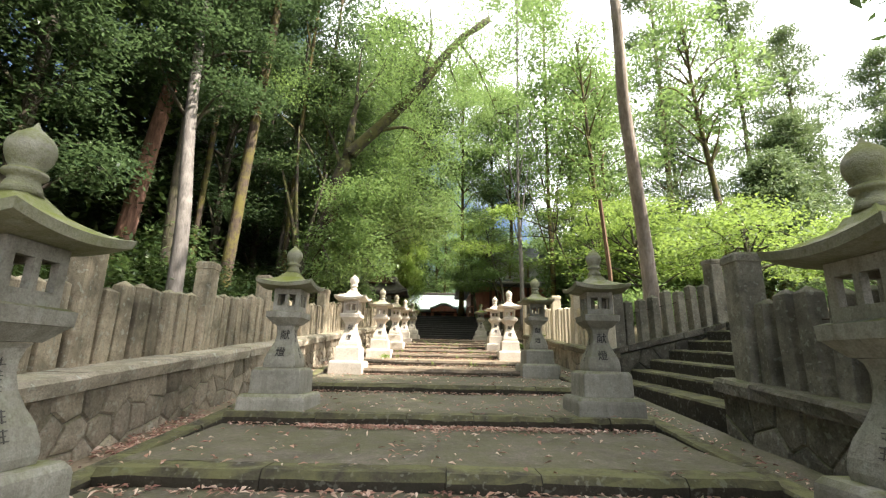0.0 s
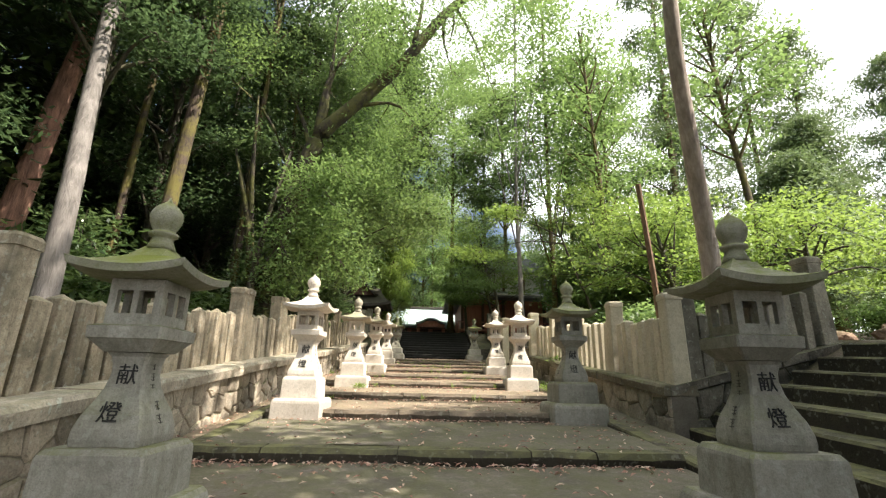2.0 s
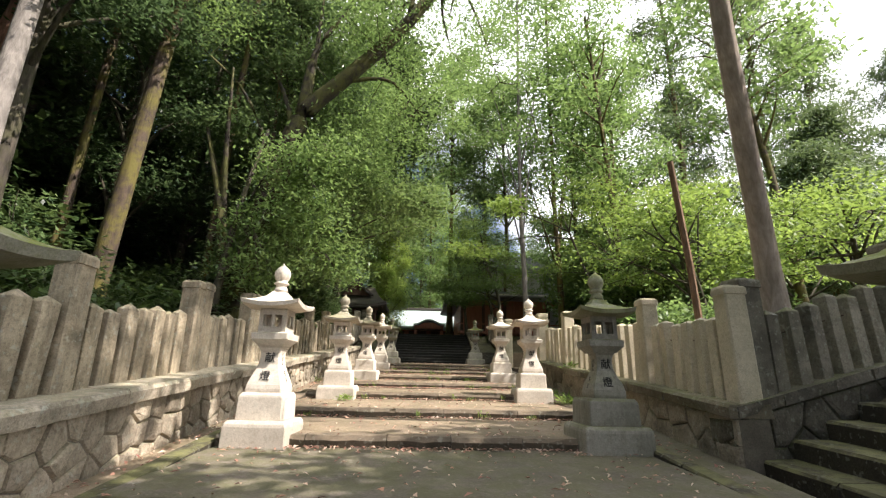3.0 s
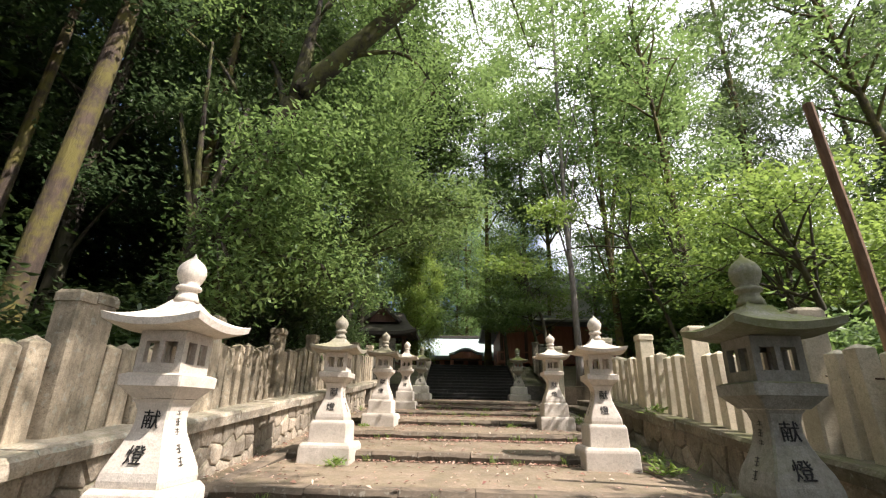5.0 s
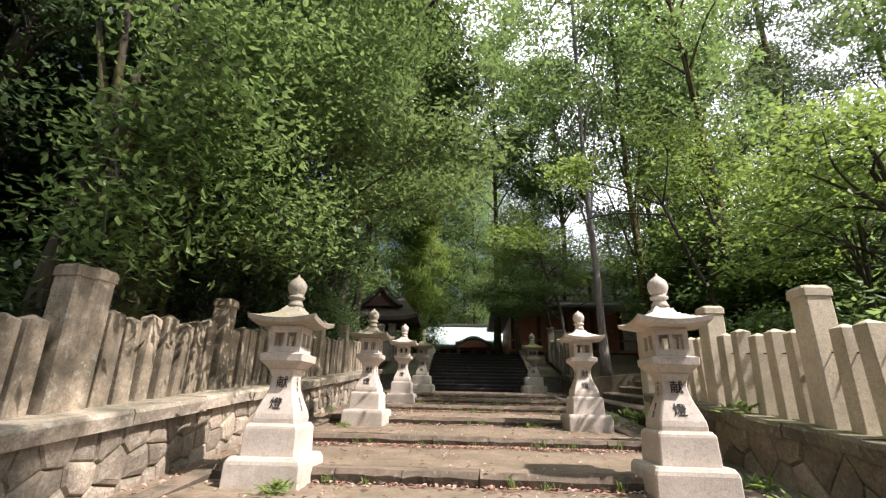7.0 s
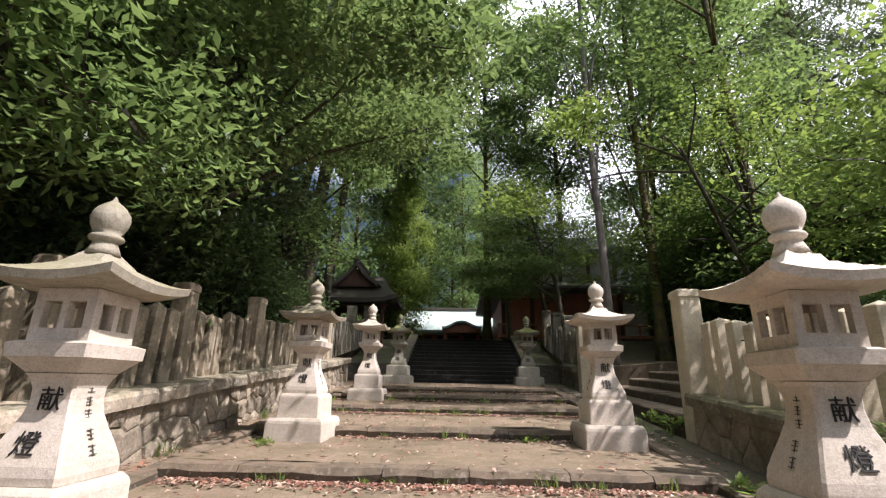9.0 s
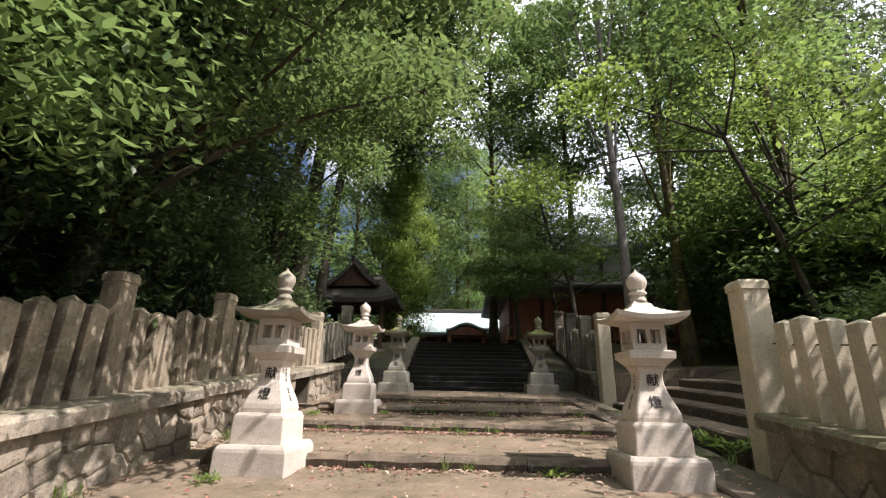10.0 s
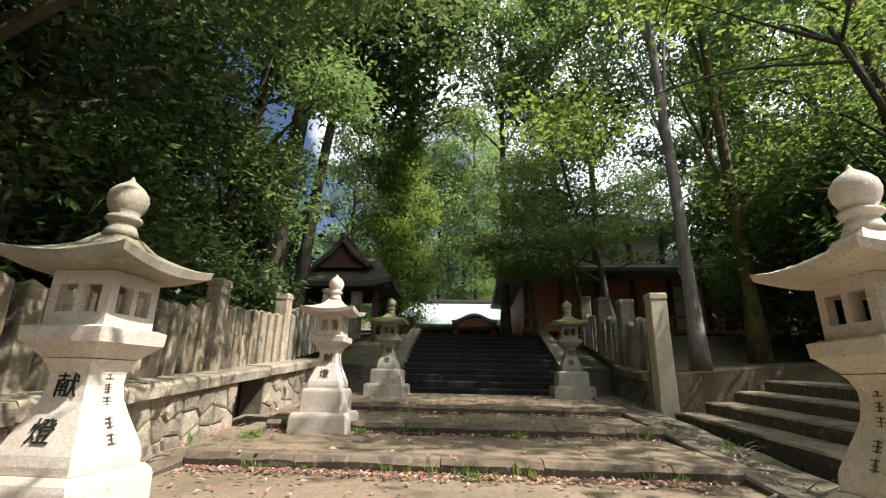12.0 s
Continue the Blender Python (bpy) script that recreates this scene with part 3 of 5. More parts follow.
def fence_along(label, x, ys, pickets, post, spacing, seed, bare=()):
    a, b = ys[0], ys[-1]
    up = LIFT if x < 0 else 0
    return build_fence(label, (x, a, cop(a) + up), (x, b, cop(b) + up), [(y - a) / (b - a) for y in ys], pickets, post, spacing, seed, bare=bare)


fence_along("weathered stone picket fence with square posts", -3.68, [-0.1, 2.3, 4.65, 7.04, 9.45, 11.85], PICKETS_OLD, POST_OLD, 0.305, 1)
fence_along("sunlit weathered stone picket fence with square posts", -3.68, [14.28, 16.75, 18.95, 21.24, 23.5, 25.9], PICKETS_OLD_TALL, POST_OLD, 0.305, 2)
build_fence("weathered stone pickets between two posts", (-3.68, 11.85, cop(11.85) + LIFT), (-3.68, 14.28, cop(14.28) + LIFT), [0.08, 0.92], PICKETS_OLD, POST_OLD, 0.305, 8)
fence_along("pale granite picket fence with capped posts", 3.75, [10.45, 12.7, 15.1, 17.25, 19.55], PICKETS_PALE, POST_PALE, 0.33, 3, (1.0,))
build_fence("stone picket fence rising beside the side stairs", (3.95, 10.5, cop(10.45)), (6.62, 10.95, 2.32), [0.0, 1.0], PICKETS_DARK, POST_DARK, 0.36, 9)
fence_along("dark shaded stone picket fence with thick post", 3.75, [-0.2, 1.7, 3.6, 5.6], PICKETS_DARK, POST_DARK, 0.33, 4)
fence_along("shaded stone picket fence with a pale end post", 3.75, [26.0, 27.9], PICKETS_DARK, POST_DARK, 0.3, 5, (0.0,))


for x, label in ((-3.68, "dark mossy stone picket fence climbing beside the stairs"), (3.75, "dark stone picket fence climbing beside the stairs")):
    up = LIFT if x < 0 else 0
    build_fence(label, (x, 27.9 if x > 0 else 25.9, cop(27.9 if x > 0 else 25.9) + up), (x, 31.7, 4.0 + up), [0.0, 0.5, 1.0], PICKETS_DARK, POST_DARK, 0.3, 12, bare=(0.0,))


for x, y, top, label in ((3.66, 19.62, 3.95, "tall pale granite gate post with flat cap"), (3.7, 25.9, 4.55, "tall pale gate post stained dark at its foot")):
    z0 = zline(y) - 0.1
    tagged(new("gate_post", post_mesh("gate_post", 0.33, top - z0, FENCE_PALE)), label, "post", "gate posts").location = (x, y, z0)


# ---------- side stairs on the right ----------
def build_side_stair(label, y0, y1, x0, n, run, rise, seed, stone):
    rng = random.Random(seed)
    zb = zline((y0 + y1) / 2) - 0.02
    t = tagged(empty("side_stair", (x0, (y0 + y1) / 2, zb)), label, "stairs", "side stairs", "structure")
    h = (y1 - y0) / 2
    for i in range(n):
        y = -h
        while y < h - 0.01:
            w = min(rng.uniform(1.0, 1.7), h - y)
            if h - y - w < 0.4:
                w = h - y
            rings = []
            for k in range(5):
                yy = y + 0.004 + (w - 0.008) * k / 4
                j = [rng.uniform(-0.012, 0.012) for _ in range(3)]
                zz = 0.05 * yy
                rings.append([(i * run + j[0], yy, i * rise - 0.25 + zz), (i * run + j[1], yy, (i + 1) * rise - 0.03 + zz), (i * run + 0.03, yy, (i + 1) * rise + j[2] * 0.5 + zz), (i * run + run + 0.12, yy, (i + 1) * rise + 0.005 + zz), (i * run + run + 0.12, yy, i * rise - 0.25 + zz)])
            part("step_stone", loft(bmesh.new(), rings), stone, t)
            y += w
    return t


build_side_stair("mossy stone side stairs with fallen leaves", 5.9, 10.32, 3.72, 7, 0.44, 0.215, 1, EDGE_MOSS_SHADED)
build_side_stair("worn stone side stairs with twigs and grass", 19.8, 25.7, 3.75, 4, 0.53, 0.19, 2, EDGE)


def build_stair_cheek():
    """The rough cheek wall under the fence that climbs beside the first side stairs."""
    rng = random.Random(31)
    t = tagged(empty("wall_stair_cheek", (3.5, 10.3, 0.9)), "rough mossy cheek wall with broken coping", "wall", kind="structure")
    bm = bmesh.new()
    loft(bm, [[(0.0, y, -0.3), (3.3, y + 0.45, 0.9), (3.3, y + 0.45, 1.28), (0.0, y, 0.52)] for y in (0.0, 0.5)])
    part("wall_core", bm, JOINT, t)
    for poly in cells(3.25, 0.82, 0.42, rng):
        part("wall_stone", stone_bm(poly, lambda a, b, d: (a, 0.137 * a - d, 0.235 * a + b - 0.3), 0.06, rng), WALL_SHADED, t)
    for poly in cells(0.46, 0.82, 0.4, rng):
        part("wall_stone", stone_bm(poly, lambda a, b, d: (-d, 0.48 - a, b - 0.3), 0.05, rng), WALL_SHADED, t)
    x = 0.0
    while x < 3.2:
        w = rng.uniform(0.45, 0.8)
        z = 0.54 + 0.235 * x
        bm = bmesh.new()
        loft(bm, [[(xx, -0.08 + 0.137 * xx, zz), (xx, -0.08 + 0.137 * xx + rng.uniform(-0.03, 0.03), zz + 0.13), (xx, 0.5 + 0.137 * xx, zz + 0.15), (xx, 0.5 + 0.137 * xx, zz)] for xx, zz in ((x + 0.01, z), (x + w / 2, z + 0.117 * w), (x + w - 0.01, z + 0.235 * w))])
        part("coping_stone", bm, WALL_SHADED, t)
        x += w


build_stair_cheek()


# ---------- stone lanterns ----------
def kanji_mesh(text, size):
    cu = bpy.data.curves.new("writing", "FONT")
    cu.body, cu.size, cu.align_x, cu.align_y, cu.extrude = text, size, "CENTER", "CENTER", 0.003
    ob = new("writing", cu)
    dg = bpy.context.evaluated_depsgraph_get()
    me = bpy.data.meshes.new_from_object(ob.evaluated_get(dg))
    bpy.data.objects.remove(ob)
    me.materials.clear()
    me.materials.append(INK)
    return me


WRITING = [kanji_mesh(c, 0.138) for c in ("\u732e", "\u71c8")]
SHAFT_Z = 0.623
SHAFT_MOSSY = [(0.43, 0.0), (0.44, 0.04), (0.43, 0.10), (0.385, 0.18), (0.31, 0.26), (0.25, 0.34), (0.22, 0.42), (0.22, 0.48), (0.245, 0.535), (0.28, 0.56)]
SHAFT = [(0.46, 0.0), (0.465, 0.04), (0.45, 0.09), (0.40, 0.165), (0.335, 0.25), (0.275, 0.34), (0.252, 0.42), (0.255, 0.48), (0.29, 0.535), (0.325, 0.56)]


def inscription_mesh(cols, rows, w, h, seed):
    """Rows of small strokes that stand for writing too small to read."""
    rng = random.Random(seed)
    bm = bmesh.new()
    for c in range(cols):
        for r in range(rows):
            x, y = (c - (cols - 1) / 2) * w, ((rows - 1) / 2 - r) * h
            for k in range(3):
                a = rng.uniform(0.25, 0.42) * w
                yy = y + (k - 1) * h * 0.27
                box(bm, x - a, x + a * rng.uniform(0.5, 1), yy - h * 0.03, yy + h * 0.03, -0.001, 0.003)
            box(bm, x - w * 0.028, x + w * 0.028, y - h * 0.36, y + h * 0.36, -0.001, 0.0035)
    return mesh_of("inscription", bm, INK_FADED)


INSCRIPTION = [inscription_mesh(1, 2, 0.075, 0.088, 1), inscription_mesh(1, 3, 0.066, 0.07, 2)]


def lathe(profile, n=20):
    bm = bmesh.new()
    return loft(bm, [[(r * math.cos(2 * math.pi * k / n), r * math.sin(2 * math.pi * k / n), z) for k in range(n)] for r, z in profile])


def lantern_roof():
    """A square roof with hollow slopes, sharp hips, slightly lifted corners and a neck for the finial."""
    bm = bmesh.new()
    N, half = 16, 0.385

    def pt(u, v, under):
        r = max(abs(u), abs(v))
        corner = (abs(u) * abs(v)) ** 2
        if under:
            return (u * half * 0.97, v * half * 0.97, 0.05 * corner - 0.02 * (1 - r))
        return (u * half, v * half, 0.05 + 0.05 * corner + 0.20 * (1 - r) ** 1.25 + 0.055 * smooth01(0.34, 0.16, r))
    for under in (0, 1):
        g = [[bm.verts.new(pt(-1 + 2 * i / N, -1 + 2 * j / N, under)) for i in range(N + 1)] for j in range(N + 1)]
        for j in range(N):
            for i in range(N):
                q = (g[j][i], g[j][i + 1], g[j + 1][i + 1], g[j + 1][i])
                bm.faces.new(q[::-1] if under else q)
        if not under:
            top = g
    for i in range(N):
        for a, b in (((0, i), (0, i + 1)), ((i, N), (i + 1, N)), ((N, N - i), (N, N - i - 1)), ((N - i, 0), (N - i - 1, 0))):
            bm.faces.new((g[a[0]][a[1]], g[b[0]][b[1]], top[b[0]][b[1]], top[a[0]][a[1]]))
    return bm


def firebox_bm(w, h):
    """A hollow box of stone with two windows cut through each of its four sides: one connected shell."""
    bm = bmesh.new()
    a, th = w / 2, 0.045
    xs = [-a, -a + 0.055, -0.02, 0.02, a - 0.055, a]
    zs = [0.0, 0.07, h - 0.075, h]

    def put(side, u, d, z):
        c, s = ((1, 0), (0, 1), (-1, 0), (0, -1))[side]
        x, y = u, -(a - d)
        if d:
            x = max(-(a - d), min(a - d, u))
        return bm.verts.new((c * x - s * y, s * x + c * y, z))
    for side in range(4):
        for i in range(5):
            for j in range(3):
                x0, x1, z0, z1 = xs[i], xs[i + 1], zs[j], zs[j + 1]
                if j == 1 and i in (1, 3):
                    for (ua, za), (ub, zb) in (((x0, z0), (x1, z0)), ((x1, z0), (x1, z1)), ((x1, z1), (x0, z1)), ((x0, z1), (x0, z0))):
                        bm.faces.new((put(side, ua, 0, za), put(side, ub, 0, zb), put(side, ub, th, zb), put(side, ua, th, za)))
                    continue
                for d in (0, th):
                    bm.faces.new((put(side, x0, d, z0), put(side, x1, d, z0), put(side, x1, d, z1), put(side, x0, d, z1)))
    for z in (0.0, h):
        bm.faces.new([bm.verts.new((x, y, z)) for x, y in ((-a, -a), (a, -a), (a, a), (-a, a))])
    bmesh.ops.remove_doubles(bm, verts=bm.verts, dist=0.0005)
    return bm


def lantern_parts(mat, roof_mat, bw, pw, shaft):
    d = {}
    d["base_slab"] = mesh_of("base_slab", loft(bmesh.new(), [square_ring(bw, -0.15, 0.012), square_ring(bw - 0.01, 0.23, 0.015), square_ring(bw - 0.025, 0.265, 0.02), square_ring(bw - 0.07, 0.30, 0.025)]), mat)
    d["plinth"] = mesh_of("plinth", loft(bmesh.new(), [square_ring(pw, 0.303, 0.012), square_ring(pw - 0.015, 0.565, 0.012), square_ring(pw - 0.025, 0.59, 0.018), square_ring(pw - 0.07, 0.62, 0.02)]), mat)
    d["shaft"] = mesh_of("shaft", loft(bmesh.new(), [square_ring(w, SHAFT_Z + z, 0.014) for w, z in shaft]), mat)
    d["platform"] = mesh_of("platform", loft(bmesh.new(), [square_ring(0.32, 1.188, 0.012), square_ring(0.46, 1.265, 0.012), square_ring(0.48, 1.27, 0.012), square_ring(0.49, 1.345, 0.012), square_ring(0.41, 1.36, 0.012)]), mat)
    d["firebox"] = mesh_of("firebox", firebox_bm(0.36, 0.30), mat)
    d["roof"] = mesh_of("roof", lantern_roof(), roof_mat)
    d["finial"] = mesh_of("finial", lathe([(0.10, -0.02), (0.085, 0.02), (0.07, 0.055), (0.072, 0.07), (0.095, 0.08), (0.10, 0.095), (0.093, 0.108), (0.07, 0.118), (0.088, 0.145), (0.105, 0.185), (0.112, 0.225), (0.104, 0.265), (0.08, 0.30), (0.045, 0.33), (0.018, 0.352), (0.010, 0.372), (0.002, 0.385)]), roof_mat, True)
    return d


LANTERN_PARTS = {"pale": lantern_parts(GRANITE, GRANITE, 0.79, 0.575, SHAFT), "stained": lantern_parts(GRANITE, GRANITE_STAIN_SHADED, 0.80, 0.58, SHAFT), "mossy": lantern_parts(GRANITE_MOSSY, MOSSY_ROOF, 0.88, 0.66, SHAFT_MOSSY)}


def stone_lantern(kind, loc, height, turn, label):
    t = tagged(empty("stone_lantern", loc), label, "stone lantern", "stone lanterns along the path")
    t.rotation_euler.z = radians(turn)
    t.scale = (1, 1, height / 2.30)
    d = LANTERN_PARTS[kind]
    for k in ("base_slab", "plinth"):
        part(k, d[k], None, t)
    sh = part("shaft", d["shaft"], None, t)
    shape = SHAFT_MOSSY if kind == "mossy" else SHAFT
    for me, z, x in zip(WRITING, (0.415, 0.19), (0.01, -0.01)):
        w = next(a[0] + (b[0] - a[0]) * (z - a[1]) / (b[1] - a[1]) for a, b in zip(shape, shape[1:]) if a[1] <= z <= b[1])
        tilt = 90 - (20 if z < 0.3 else 5)
        part("writing", me, None, sh, "black painted character", at=pose(x, -w / 2 - 0.007, SHAFT_Z + z, tilt, 0, 0))
    inner = 90 if loc[0] < 0 else -90
    for k, (z, tilt) in enumerate(((0.19, 70), (0.41, 85))):
        w = next(a[0] + (b[0] - a[0]) * (z - a[1]) / (b[1] - a[1]) for a, b in zip(shape, shape[1:]) if a[1] <= z <= b[1])
        tagged(part("inscription", INSCRIPTION[k], None, sh, "small faded black writing", at=pose(0, 0, 0, 0, 0, inner) @ pose(0, -w / 2 - 0.006, SHAFT_Z + z, tilt, 0, 0)), kind="stuff")
    part("platform", d["platform"], None, t)
    part("firebox", d["firebox"], None, t, at=pose(0, 0, 1.362))
    part("roof", d["roof"], None, t, at=pose(0, 0, 1.675))
    part("finial", d["finial"], None, t, at=pose(0, 0, 1.93))
    return t


LANTERNS = [("mossy", -2.2, 2.25, 0.13, 2.36), ("mossy", 2.25, 2.25, 0.13, 2.38),
            ("mossy", -2.17, 6.56, 0.53, 2.37), ("mossy", 2.23, 6.6, 0.56, 2.40),
            ("pale", -2.17, 11.17, 0.96, 2.37), ("mossy", 2.28, 11.13, 0.97, 2.37),
            ("stained", -1.99, 15.3, 1.34, 2.29), ("pale", 2.25, 15.3, 1.36, 2.30),
            ("stained", -1.92, 19.35, 1.74, 2.26), ("pale", 2.23, 19.26, 1.74, 2.24),
            ("pale", -1.88, 23.55, 2.10, 2.25), ("mossy", 2.35, 27.6, 2.50, 2.2), ("mossy", -1.72, 27.35, 2.48, 2.2)]
LANTERN_LABEL = {"stained": "pale granite lantern, roof and finial greyed by stain and painted shade", "mossy": "grey granite lantern with moss on its square roof", "pale": "pale sunlit granite lantern with square roof and onion finial"}
for i, (kind, x, y, z, h) in enumerate(LANTERNS):
    stone_lantern(kind, (x, y, z), h, (-2, 1.5, 0.5, -1)[i % 4], LANTERN_LABEL[kind])


# ---------- the dark flight and the buildings above ----------
def build_stairs():
    rng = random.Random(9)
    t = tagged(empty("stone_stairs", (0.35, STAIR_Y, STAIR_Z)), "shade-darkened stone stairs with sloping side stones", "stairs", kind="structure")
    n = 12
    run, rise = (TOP_Y - STAIR_Y) / n, (TOP_Z - STAIR_Z) / n
    for i in range(n):
        w = 2.55 if i < 2 else 2.1
        rings = []
        for k in range(9):
            x = -w + 2 * w * k / 8
            j = [rng.uniform(-0.012, 0.012) for _ in range(2)]
            rings.append([(x, i * run + j[0], i * rise - 0.4), (x, i * run + j[0], (i + 1) * rise - 0.025), (x, i * run + 0.03, (i + 1) * rise + j[1] * 0.6), (x, i * run + run + 0.1, (i + 1) * rise), (x, i * run + run + 0.1, i * rise - 0.4)])
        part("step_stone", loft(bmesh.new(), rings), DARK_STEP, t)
    for s in (-1, 1):
        bm = bmesh.new()
        y0 = 2 * run
        loft(bm, [[(s * 2.11, y, z - 0.5), (s * 2.11, y, z + 0.14), (s * 2.47, y, z + 0.14), (s * 2.47, y, z - 0.5)] for y, z in ((y0, 2 * rise + 0.16), (TOP_Y - STAIR_Y + 0.2, TOP_Z - STAIR_Z + 0.12))])
        part("side_stone", bm, WALL_STONE, t)
        bm = bmesh.new()
        loft(bm, [[(s * 2.48, y0 + 0.3, -0.3), (s * 2.48, y0 + 0.3, 0.7), (s * 2.48, 5.4, 1.93), (s * 2.48, 5.4, -0.3)], [(s * 9, y0 + 0.3, -0.3), (s * 9, y0 + 0.3, 0.7), (s * 9, 5.4, 1.93), (s * 9, 5.4, -0.3)]])
        part("bank", bm, WALL_SHADED, t, "dark mossy bank beside the stairs")


build_stairs()


def hip_roof(bm, x0, x1, y0, y1, z0, z1, ridge, thick=0.18, sag=0.25, N=8):
    """A hipped roof with hollow slopes, the ridge along x and ridge metres long."""
    cx, cy = (x0 + x1) / 2, (y0 + y1) / 2
    rings = []
    for k in range(N + 1):
        u = k / N
        z = z0 + (z1 - z0) * (u - sag * u * (1 - u) * 1.6)
        hx, hy = (x1 - x0) / 2 * (1 - u) + ridge / 2 * u, (y1 - y0) / 2 * (1 - u) + 0.06 * u
        lift = 0.25 * (1 - u) ** 3
        r = []
        for ax, ay, bx, by in ((-1, -1, 1, -1), (1, -1, 1, 1), (1, 1, -1, 1), (-1, 1, -1, -1)):
            for m in range(6):
                s = m / 6
                e = abs(2 * s - 1) ** 4
                r.append((cx + hx * (ax + (bx - ax) * s), cy + hy * (ay + (by - ay) * s), z + lift * e))
        rings.append(r)
    under = [(cx + (x - cx) * 0.99, cy + (y - cy) * 0.99, z - thick) for x, y, z in rings[0]]
    return loft(bm, [under] + rings)


def build_hall():
    """The main hall behind the top of the stairs."""
    c = Vector((0.2, 49, TOP_Z))
    t = tagged(empty("shrine_hall", c), "wooden shrine hall with pale green copper roof and curved gable", "building")
    t.scale = (1, 1, 0.82)
    part("wall", boxm(-4.5, 4.5, -2, 4, 0, 2.3), WOOD_RED, t, "reddish brown plank wall")
    part("roof", hip_roof(bmesh.new(), -6.2, 6.2, -4.0, 6.0, 2.15, 4.75, 8.5), ROOF_COPPER, t, "pale weathered copper roof", smooth=False)
    part("ridge", boxm(-4.4, 4.4, 0.75, 1.25, 4.7, 5.0, 0.04), ROOF_BARK, t, "dark ridge beam")
    N = 16
    rings = []
    for y in (-5.2, -2.6):
        a, b = [], []
        for i in range(N + 1):
            u = -1 + 2 * i / N
            z = 2.30 + 0.62 * (0.5 + 0.5 * math.cos(math.pi * u)) - 0.12 * (1 - abs(u))
            a.append((u * 1.35, y, z - 0.02))
            b.append((u * 1.32, y, z - 0.2))
        rings.append(a + b[::-1])
    part("gable_roof", loft(bmesh.new(), rings), ROOF_COPPER, t, "curved entrance gable")
    bm = bmesh.new()
    loft(bm, [[(-1.05, y, 1.8), (1.05, y, 1.8), (0.95, y, 2.05), (0.4, y, 2.42), (-0.4, y, 2.42), (-0.95, y, 2.05)] for y in (-5.12, -4.9)])
    part("gable_board", bm, WOOD_RED, t, "carved red-brown gable board")
    for x in (-1.1, 1.1):
        part("porch_post", boxm(x - 0.13, x + 0.13, -5.0, -4.74, 0, 2.3, 0.02), WOOD_RED, t)
    part("porch_beam", boxm(-1.25, 1.25, -5.0, -4.75, 1.6, 1.78, 0.02), WOOD_DARK, t)
    for x in (-3, -1, 1, 3):
        part("lattice_door", boxm(x - 0.8, x + 0.8, -2.08, -2.005, 0.3, 1.9), WOOD_DARK, t)
    part("railing", boxm(-1.2, 1.2, -5.6, -5.5, 0.35, 0.5), PLASTER, t, "white offering rail")
    for i in range(9):
        part("rail_post", boxm(-1.15 + i * 0.28, -1.09 + i * 0.28, -5.58, -5.52, 0, 0.35), PLASTER, t)


build_hall()


def build_pavilion():
    """The open pavilion on the left, under the cedars."""
    c = Vector((-4.35, 33.0, 3.95))
    t = tagged(empty("pavilion", c), "open dark wooden pavilion with a bark roof", "pavilion")
    t.scale = (0.60, 0.60, 0.76)
    for x in (-2.0, 0, 2.0):
        for y in (-1.6, 1.6):
            part("pillar", boxm(x - 0.13, x + 0.13, y - 0.13, y + 0.13, -0.8, 2.7, 0.02), WOOD_DARK, t)
    for y in (-1.6, 1.6):
        part("beam", boxm(-2.3, 2.3, y - 0.09, y + 0.09, 2.3, 2.6, 0.02), WOOD_DARK, t)
        part("lower_beam", boxm(-2.1, 2.1, y - 0.05, y + 0.05, 0.5, 0.62, 0.01), WOOD_DARK, t)
    for x in (-2.0, 2.0):
        part("cross_beam", boxm(x - 0.08, x + 0.08, -1.9, 1.9, 2.1, 2.3, 0.02), WOOD_DARK, t)
    part("roof", hip_roof(bmesh.new(), -3.2, 3.2, -2.9, 2.9, 2.6, 4.3, 3.4, 0.22), ROOF_BARK, t, "dark layered bark roof")
    bm = bmesh.new()
    loft(bm, [[(-1.75, y, 3.5), (-0.7, y, 4.15), (0, y, 4.85), (0.7, y, 4.15), (1.75, y, 3.5), (1.55, y, 3.4), (0.62, y, 3.96), (0, y, 4.6), (-0.62, y, 3.96), (-1.55, y, 3.4)] for y in (-2.1, 2.1)])
    part("gable_roof", bm, ROOF_BARK, t, "steep gable on the roof")
    part("gable_board", loft(bmesh.new(), [[(-1.35, y, 3.42), (0, y, 4.5), (1.35, y, 3.42)] for y in (-1.75, -1.65)]), WOOD_DARK, t)
    part("ridge", boxm(-0.16, 0.16, -2.2, 2.2, 4.72, 4.98, 0.03), ROOF_BARK, t, "dark ridge of the roof")
    for i in range(13):
        part("rafter", boxm(-3.0 + i * 0.48, -2.93 + i * 0.48, -2.8, 2.8, 2.42, 2.50), WOOD_DARK, t)
    part("floor", boxm(-2.5, 2.5, -2.1, 2.1, -0.8, 0.1, 0.02), WALL_STONE, t)


build_pavilion()


